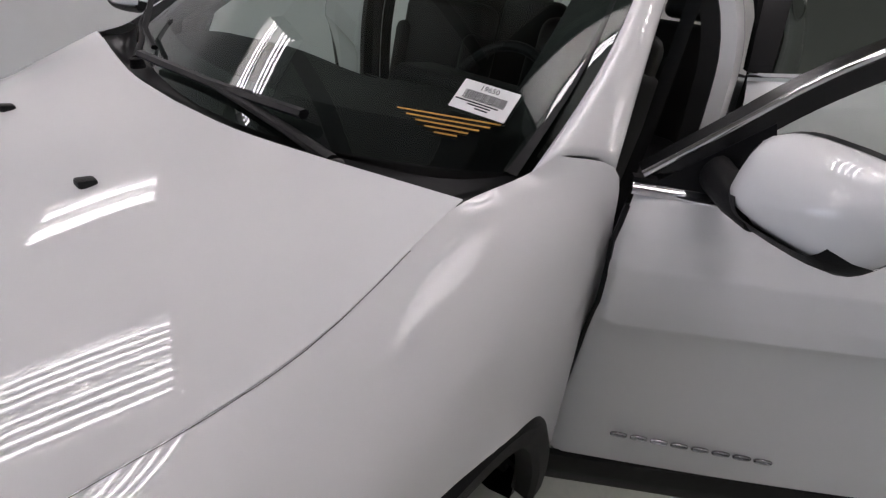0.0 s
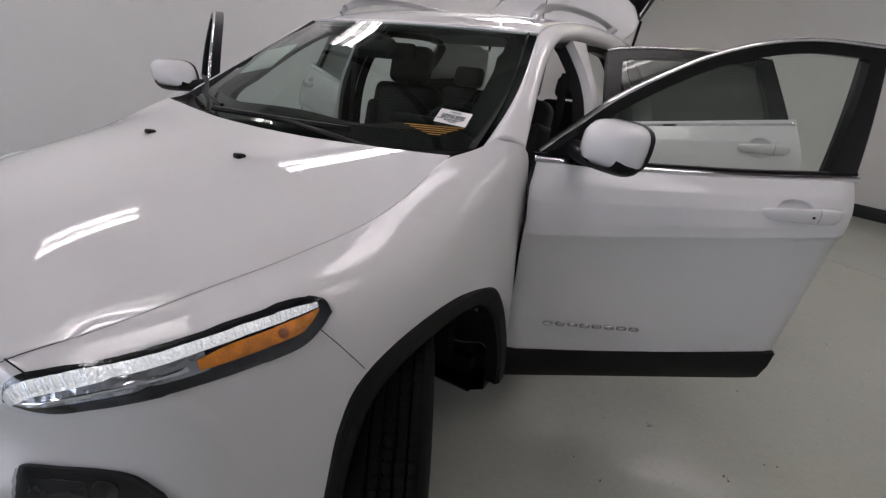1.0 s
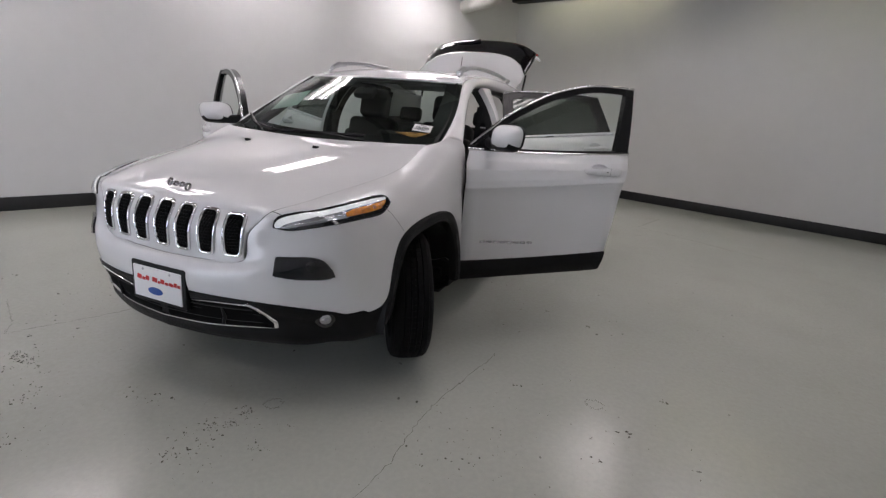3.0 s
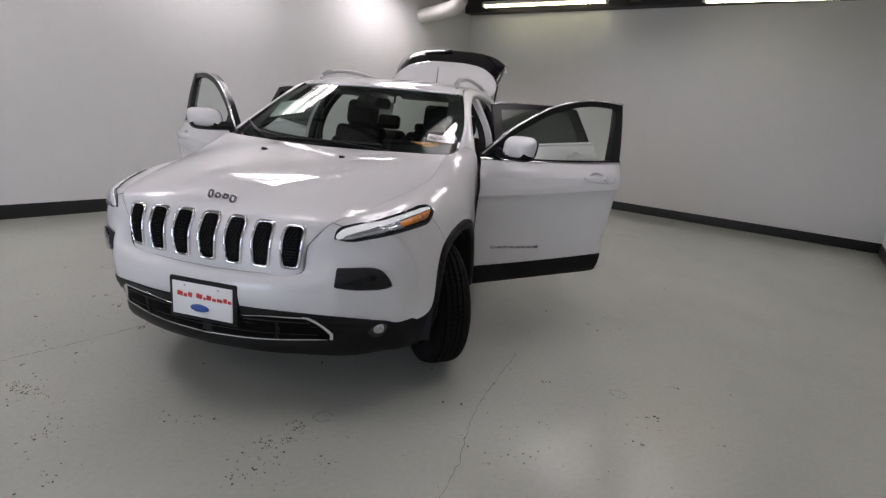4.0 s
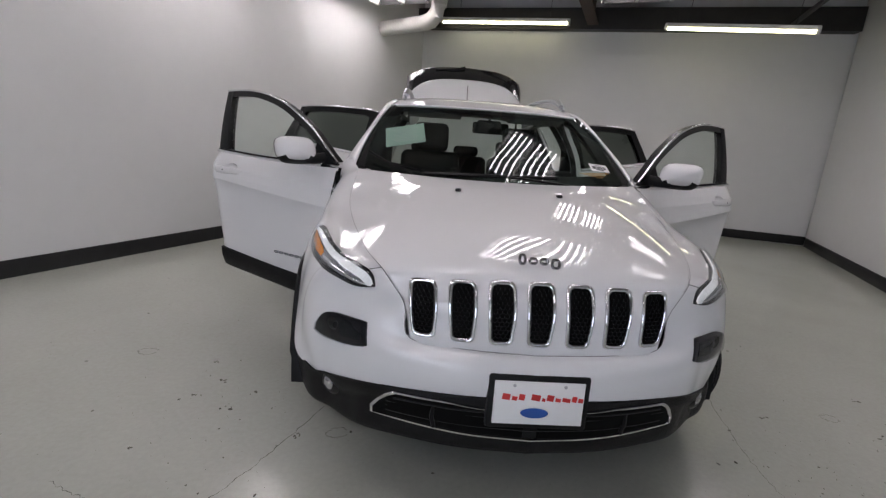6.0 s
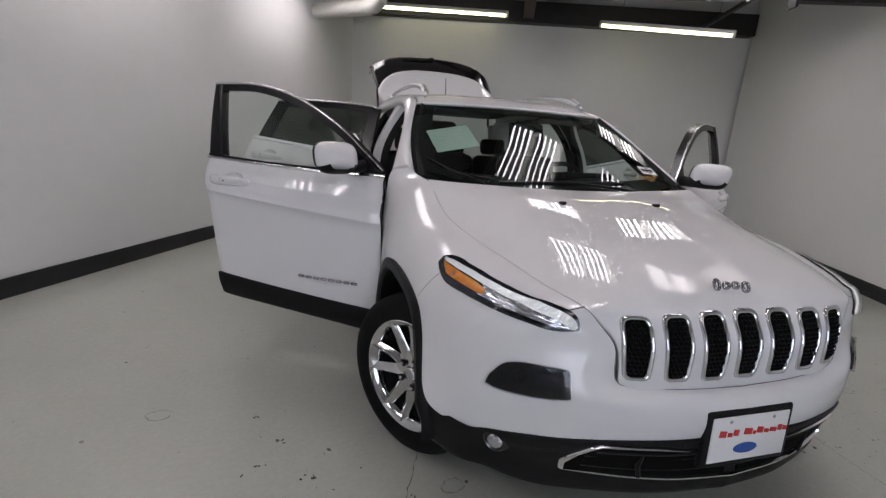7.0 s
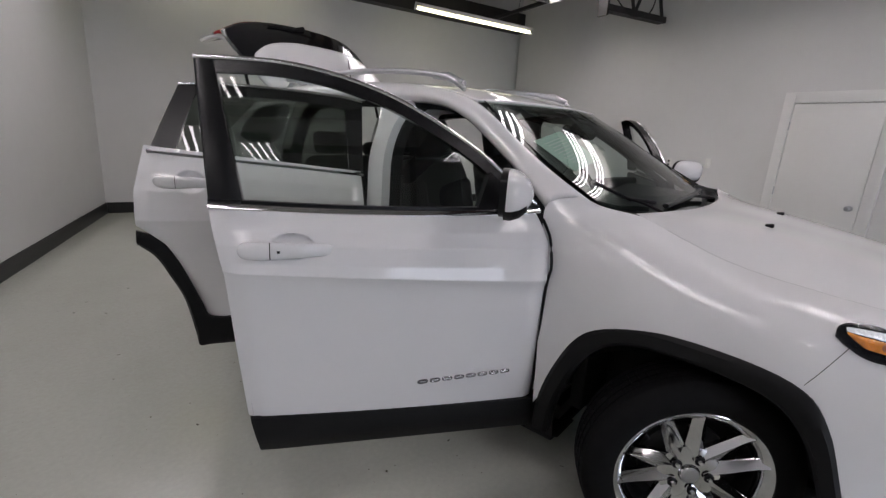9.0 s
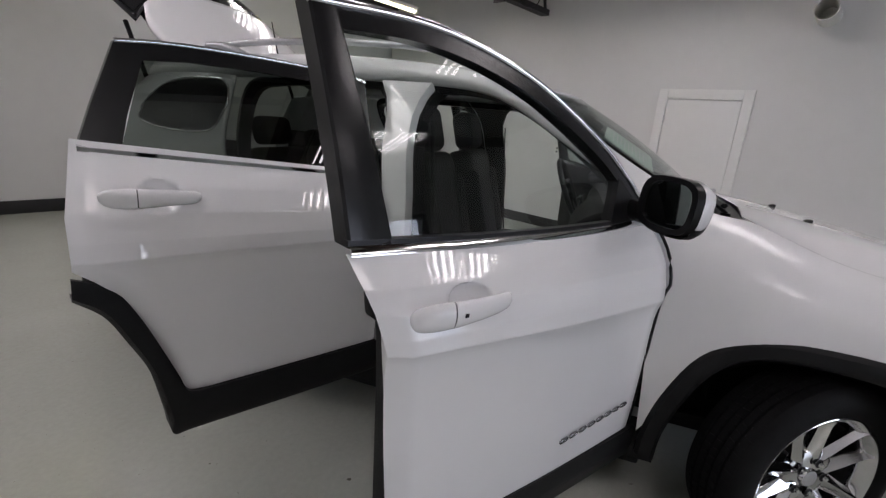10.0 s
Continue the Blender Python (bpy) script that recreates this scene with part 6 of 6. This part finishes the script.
part("centre_screen", box_bm(0.24, 0.02, 0.15, pose(0, 0.875, 1.03, -12, 0, 0), 0.006), GLOSSBLACK, dashboard, "dark touch screen")
part("instrument_hood", box_bm(0.36, 0.16, 0.05, pose(0.37, 0.80, 1.19, -8, 0, 0), 0.02, 3), TRIM, dashboard)
console = rounded("centre_console", (0.24, 0.95, 0.34), pose(0, 1.25, 0.56), TRIM, car, "black centre console", 0.03)
mesh_ob("gear_lever", *sweep([(0, 1.05, 0.72), (0, 1.07, 0.84)], [0.012, 0.02], 10), GLOSSBLACK, console)
SW = Matrix.Translation((0.37, 0.985, 1.085)) @ pose(0, 0, 0, 66, 0, 0)
wheel_s = mesh_ob("steering_wheel", *sweep([SW @ Vector((0.185 * math.cos(a), 0.185 * math.sin(a), 0)) for a in np.linspace(0, 2 * math.pi, 40, endpoint=False)], 0.016, 10, True), LEATHER, car, "black leather steering wheel")
rounded("wheel_boss", (0.16, 0.13, 0.05), SW, TRIM, wheel_s, "", 0.02)
for q in (-1, 1):
    rounded("wheel_spoke", (0.11, 0.035, 0.02), SW @ pose(q * 0.12, 0, 0), TRIM, wheel_s, "", 0.008)
rounded("wheel_spoke", (0.03, 0.11, 0.02), SW @ pose(0, -0.12, 0), TRIM, wheel_s, "", 0.008)
mirror_in = rounded("interior_mirror", (0.25, 0.035, 0.075), pose(0.02, 0.955, 1.462, -10, 0, 8), TRIM, car, "black interior mirror", 0.015)
mesh_ob("mirror_arm", *sweep([(0, 0.935, 1.50), (0, 0.885, 1.51)], 0.012, 8), TRIM, mirror_in)
part("camera_pod", box_bm(0.16, 0.10, 0.05, pose(0, 0.88, 1.470, 33, 0, 0), 0.015), TRIM, car)
for s in (1, -1):
    part("sun_visor", box_bm(0.38, 0.14, 0.016, pose(0.36, 1.13, 1.535, -12, 0, 0), 0.006), LINER, car, "grey sun visor", s)
    v = []
    for x, y, z in spline([(0.775, 0.42, 1.20), (0.745, 0.66, 1.325), (0.685, 0.90, 1.46), (0.625, 1.10, 1.58)], 14):
        v += [(x + 0.02, y, z), (x - 0.02, y + 0.02, z - 0.01), (x - 0.01, y + 0.06, z - 0.05)]
    mesh_ob("pillar_lining", v, grid_faces(14, 3), TRIM, car, "", s, 40)
    # seat belt by the pillar
    mesh_ob("seat_belt", *sweep([(0.70, 1.50, 1.42), (0.70, 1.46, 1.0), (0.68, 1.40, 0.55)], 0.022, 6, False, 0.12), TRIM, car, "", s)

# ---- papers on the glass
def sheet_on(bvh, cx, cy, cz, w, h, off, mat, name, parent, label, turn=0.0):
    """A paper laid on the windscreen's inner face, square to its slope."""
    loc, nor, _, _ = bvh.find_nearest(Vector((abs(cx), cy, cz)))
    nor = Vector((nor.x * (1 if cx > 0 else -1), nor.y, nor.z))
    if nor.y > 0:
        nor = -nor
    loc = Vector((loc.x * (1 if cx > 0 else -1), loc.y, loc.z))
    u = Vector((1, 0, 0)) - nor * nor.x
    u.normalize()
    w_ = nor.cross(u)
    w_ = -w_ if w_.z < 0 else w_
    R = Matrix((u, w_, nor)).transposed().to_4x4()
    m = Matrix.Translation(loc + nor * off) @ R @ pose(0, 0, 0, 0, 0, turn)
    ob = part(name, box_bm(w, h, 0.0015, m), mat, parent, label)
    return ob, m


stick, sm = sheet_on(WSB, 0.640, 0.525, 1.268, 0.120, 0.072, 0.006, PAPER, "stock_label", windscreen, "white stock label with a barcode", 6)


def letters(text, size, m, mat, parent, name):
    cu = bpy.data.curves.new(name, "FONT")
    cu.body, cu.size, cu.align_x, cu.align_y, cu.extrude = text, size, "CENTER", "CENTER", 0.0003
    tmp = bpy.data.objects.new(name, cu)
    me = bpy.data.meshes.new_from_object(tmp)
    bpy.data.objects.remove(tmp)
    me.transform(m)
    me.materials.append(mat)
    ob = new(name, me)
    ob.parent = parent
    return ob


letters("19650", 0.0165, sm @ pose(0, 0.024, 0.0012), INK, stick, "stock_number")
x = -0.045
rng = random.Random(4)
bm = bmesh.new()
while x < 0.045:
    w = rng.choice((0.0008, 0.0014, 0.0022))
    c = bmesh.ops.create_cube(bm, size=1.0)["verts"]
    for q in c:
        q.co = sm @ Vector((x + (q.co.x + 0.5) * w, 0.002 + q.co.y * 0.022, 0.001 + q.co.z * 0.0006))
    x += w + rng.choice((0.0008, 0.0014))
part("barcode", bm, INK, stick, "black barcode")
for k, (w, y) in enumerate(((0.092, -0.0135), (0.05, -0.0195), (0.028, -0.026))):
    part("print_line", box_bm(w, 0.003, 0.0006, sm @ pose(-0.01 + 0.008 * k, y, 0.001)), INK, stick)
# orange stripes on the glass below the label
for k in range(5):
    part("glass_stripe", box_bm(0.215 - 0.042 * k, 0.0032, 0.0008, sm @ pose(-0.050, -0.058, -0.003, 0, 0, 10) @ pose(0.003 * k, -0.0105 * k, 0)), STRIPE_ORANGE, windscreen, "orange stripe on the glass")
guide, gm = sheet_on(WSB, -0.545, 0.70, 1.395, 0.245, 0.225, -0.008, PAPERGREEN, "buyers_sheet", windscreen, "pale green printed sheet inside the glass", 6)
for k in range(9):
    part("print_line", box_bm(0.17 - 0.02 * (k % 3), 0.004, 0.0006, gm @ pose(0, 0.075 - k * 0.018, 0.0012)), PAPER, guide)


# ---- floor cracks and debris
def floor_line(name, pts, width, mat, label, seed):
    """A thin uneven crack lying on the floor."""
    rng = random.Random(seed)
    p = spline([(x, y) for x, y in pts], 60)
    v = []
    for i, (x, y) in enumerate(p):
        a = p[min(59, i + 1)] - p[max(0, i - 1)]
        d = np.array([-a[1], a[0]]) / (np.linalg.norm(a) + 1e-9)
        j = d * rng.uniform(-0.008, 0.008)
        w = width * rng.uniform(0.3, 1.2)
        q0, q1 = np.array([x, y]) + j + d * w / 2, np.array([x, y]) + j - d * w / 2
        v += [(q0[0], q0[1], 0.0012), (q1[0], q1[1], 0.0012)]
    return structure(mesh_ob(name, v, grid_faces(60, 2), mat, None, "", 1, 0), label)


CRACK = vary(node_mat("crack", (0.13, 0.13, 0.11), 0.8, spec=0.2), 0.6, 30)
DIRT = vary(node_mat("dirt", (0.115, 0.11, 0.09), 0.8, spec=0.2), 0.7, 9)

CHIP = vary(node_mat("paint_chip", (0.20, 0.20, 0.175), 0.7), 0.5, 9)
floor_line("floor_crack_front", [(1.07, -1.50), (1.111, -1.258), (1.197, -0.905), (1.195, -0.614), (1.222, -0.378), (1.322, 0.053), (1.35, 0.2)], 0.003, CRACK, "thin winding crack in the floor", 1)
floor_line("floor_crack_side", [(-0.80, -0.02), (-0.88, -0.19), (-1.02, -0.51), (-1.14, -0.74), (-1.26, -0.97)], 0.004, CRACK, "thin crack in the floor", 2)
floor_line("floor_crack_branch", [(-1.26, -0.97), (-1.38, -0.87), (-1.55, -0.80), (-1.78, -0.70)], 0.003, CRACK, "thin crack in the floor", 3)
floor_line("floor_seam", [(2.18, 4.41), (2.8, 4.05), (3.47, 3.66)], 0.008, CRACK, "patched seam in the floor", 4)
floor_line("floor_seam_short", [(2.17, 4.39), (2.3, 4.75), (2.47, 5.18)], 0.008, CRACK, "patched seam in the floor", 5)


def ring_mark(x, y, r, seed):
    """A worn round scar in the floor paint."""
    pts = [(x + r * (1 + 0.12 * math.sin(2.3 * a + seed)) * math.cos(a), y + r * 0.8 * math.sin(a)) for a in np.linspace(0.4, 6.0, 12)]
    floor_line("floor_scar", pts, 0.004, CRACK, "worn round scar in the floor paint", seed)


for k, (x, y, r) in enumerate(((0.52, -0.775, 0.045), (-0.75, -0.34, 0.045), (-2.02, 0.37, 0.05), (1.95, -0.05, 0.045))):
    ring_mark(x, y, r, 11 + k)


def flakes(name, spots, mat, label, seed):
    """Small flat chips of paint and grit: (x, y, size) each."""
    rng = random.Random(seed)
    v, f = [], []
    for x, y, r in spots:
        n, b0, h, turn = rng.randint(5, 7), len(v), rng.uniform(0.0015, 0.004), rng.uniform(0, 6)
        el = rng.uniform(0.2, 0.8)
        for z in (0.0005, h):
            for k in range(n):
                a = 2 * math.pi * k / n
                px, py = r * math.cos(a) * rng.uniform(0.7, 1.2), r * el * math.sin(a) * rng.uniform(0.7, 1.2)
                v.append((x + px * math.cos(turn) - py * math.sin(turn), y + px * math.sin(turn) + py * math.cos(turn), z))
        f.append(tuple(range(b0 + n, b0 + 2 * n)))
        f += [(b0 + k, b0 + (k + 1) % n, b0 + n + (k + 1) % n, b0 + n + k) for k in range(n)]
    return tagged(mesh_ob(name, v, f, mat, None, "", 1, 0), label, "debris", kind="stuff")


rng = random.Random(42)
spots = []
for x0, x1, y0, y1, n in ((1.0, 2.6, -1.3, 1.6, 26), (-2.6, -0.9, -1.2, 1.6, 28), (-1.9, -1.0, 1.6, 3.6, 12), (-1.6, 1.0, -2.2, -1.15, 10), (1.3, 3.4, 1.5, 4.0, 12), (-0.7, 0.7, -1.2, 0.2, 10)):
    spots += [(rng.uniform(x0, x1), rng.uniform(y0, y1), rng.choice((0.0015, 0.002, 0.003, 0.004, 0.009))) for _ in range(n)]
# loose grit lies thicker along a few scuffed patches
for cx, cy, r, n in ((-0.87, -1.16, 0.05, 22), (-0.5, -1.28, 0.05, 22), (0.46, -1.13, 0.08, 40), (0.36, -1.2, 0.05, 24), (0.5, -0.95, 0.05, 22), (-0.3, -1.45, 0.09, 16), (1.6, 0.95, 0.25, 14), (2.1, -0.3, 0.25, 12), (-1.45, -0.25, 0.3, 14), (-1.15, 0.85, 0.2, 10)):
    spots += [(cx + rng.gauss(0, r), cy + rng.gauss(0, r * 0.7), rng.choice((0.001, 0.0015, 0.002, 0.003, 0.006))) for _ in range(n)]
# worn chips: place and length of each
for x, y, r in ((-1.56, 0.28, 0.018), (-1.45, 0.07, 0.022), (-1.26, -0.03, 0.024), (-1.52, -0.08, 0.018), (-1.34, -0.19, 0.028), (-1.6, -0.5, 0.014), (-0.93, -0.37, 0.022), (-1.11, -0.92, 0.012), (2.29, 0.15, 0.022), (2.11, -0.22, 0.026), (1.98, -0.46, 0.016), (1.54, -0.07, 0.020), (1.83, 0.87, 0.018), (1.53, 0.99, 0.020), (-2.19, -0.44, 0.022), (0.89, -0.17, 0.014), (0.07, -0.96, 0.012), (-0.18, -0.99, 0.010), (0.0, -0.96, 0.008), (0.7, -0.87, 0.012)):
    for q in range(4):
        spots.append((x + rng.gauss(0, r * 0.7), y + rng.gauss(0, r * 0.4), r * rng.uniform(0.15, 0.5)))
# patches where the paint has broken up
for x, y, rx, ry, n in ((-0.90, -1.07, 0.055, 0.022, 60), (-0.69, -1.08, 0.05, 0.02, 14), (0.43, -0.88, 0.03, 0.02, 26), (0.38, -1.02, 0.03, 0.03, 30), (0.45, -0.97, 0.03, 0.015, 18), (0.67, -1.04, 0.03, 0.02, 18), (1.42, -0.73, 0.12, 0.07, 40), (-0.55, -1.19, 0.07, 0.03, 16), (-0.05, -1.02, 0.07, 0.04, 14), (-0.92, -1.04, 0.05, 0.05, 14), (-1.2, -0.6, 0.3, 0.2, 24), (1.5, -0.45, 0.25, 0.15, 30)):
    spots += [(x + rng.gauss(0, rx), y + rng.gauss(0, ry), rng.choice((0.001, 0.0015, 0.002, 0.003, 0.005))) for _ in range(n)]
flakes("floor_debris", spots, DIRT, "small dark grit and paint flakes scattered on the floor", 7)
flakes("floor_chips", [(rng.uniform(-2.8, 2.8), rng.uniform(-2.4, 4.5), rng.choice((0.004, 0.006, 0.011))) for _ in range(110)], CHIP, "grey chips and worn spots in the floor paint", 8)
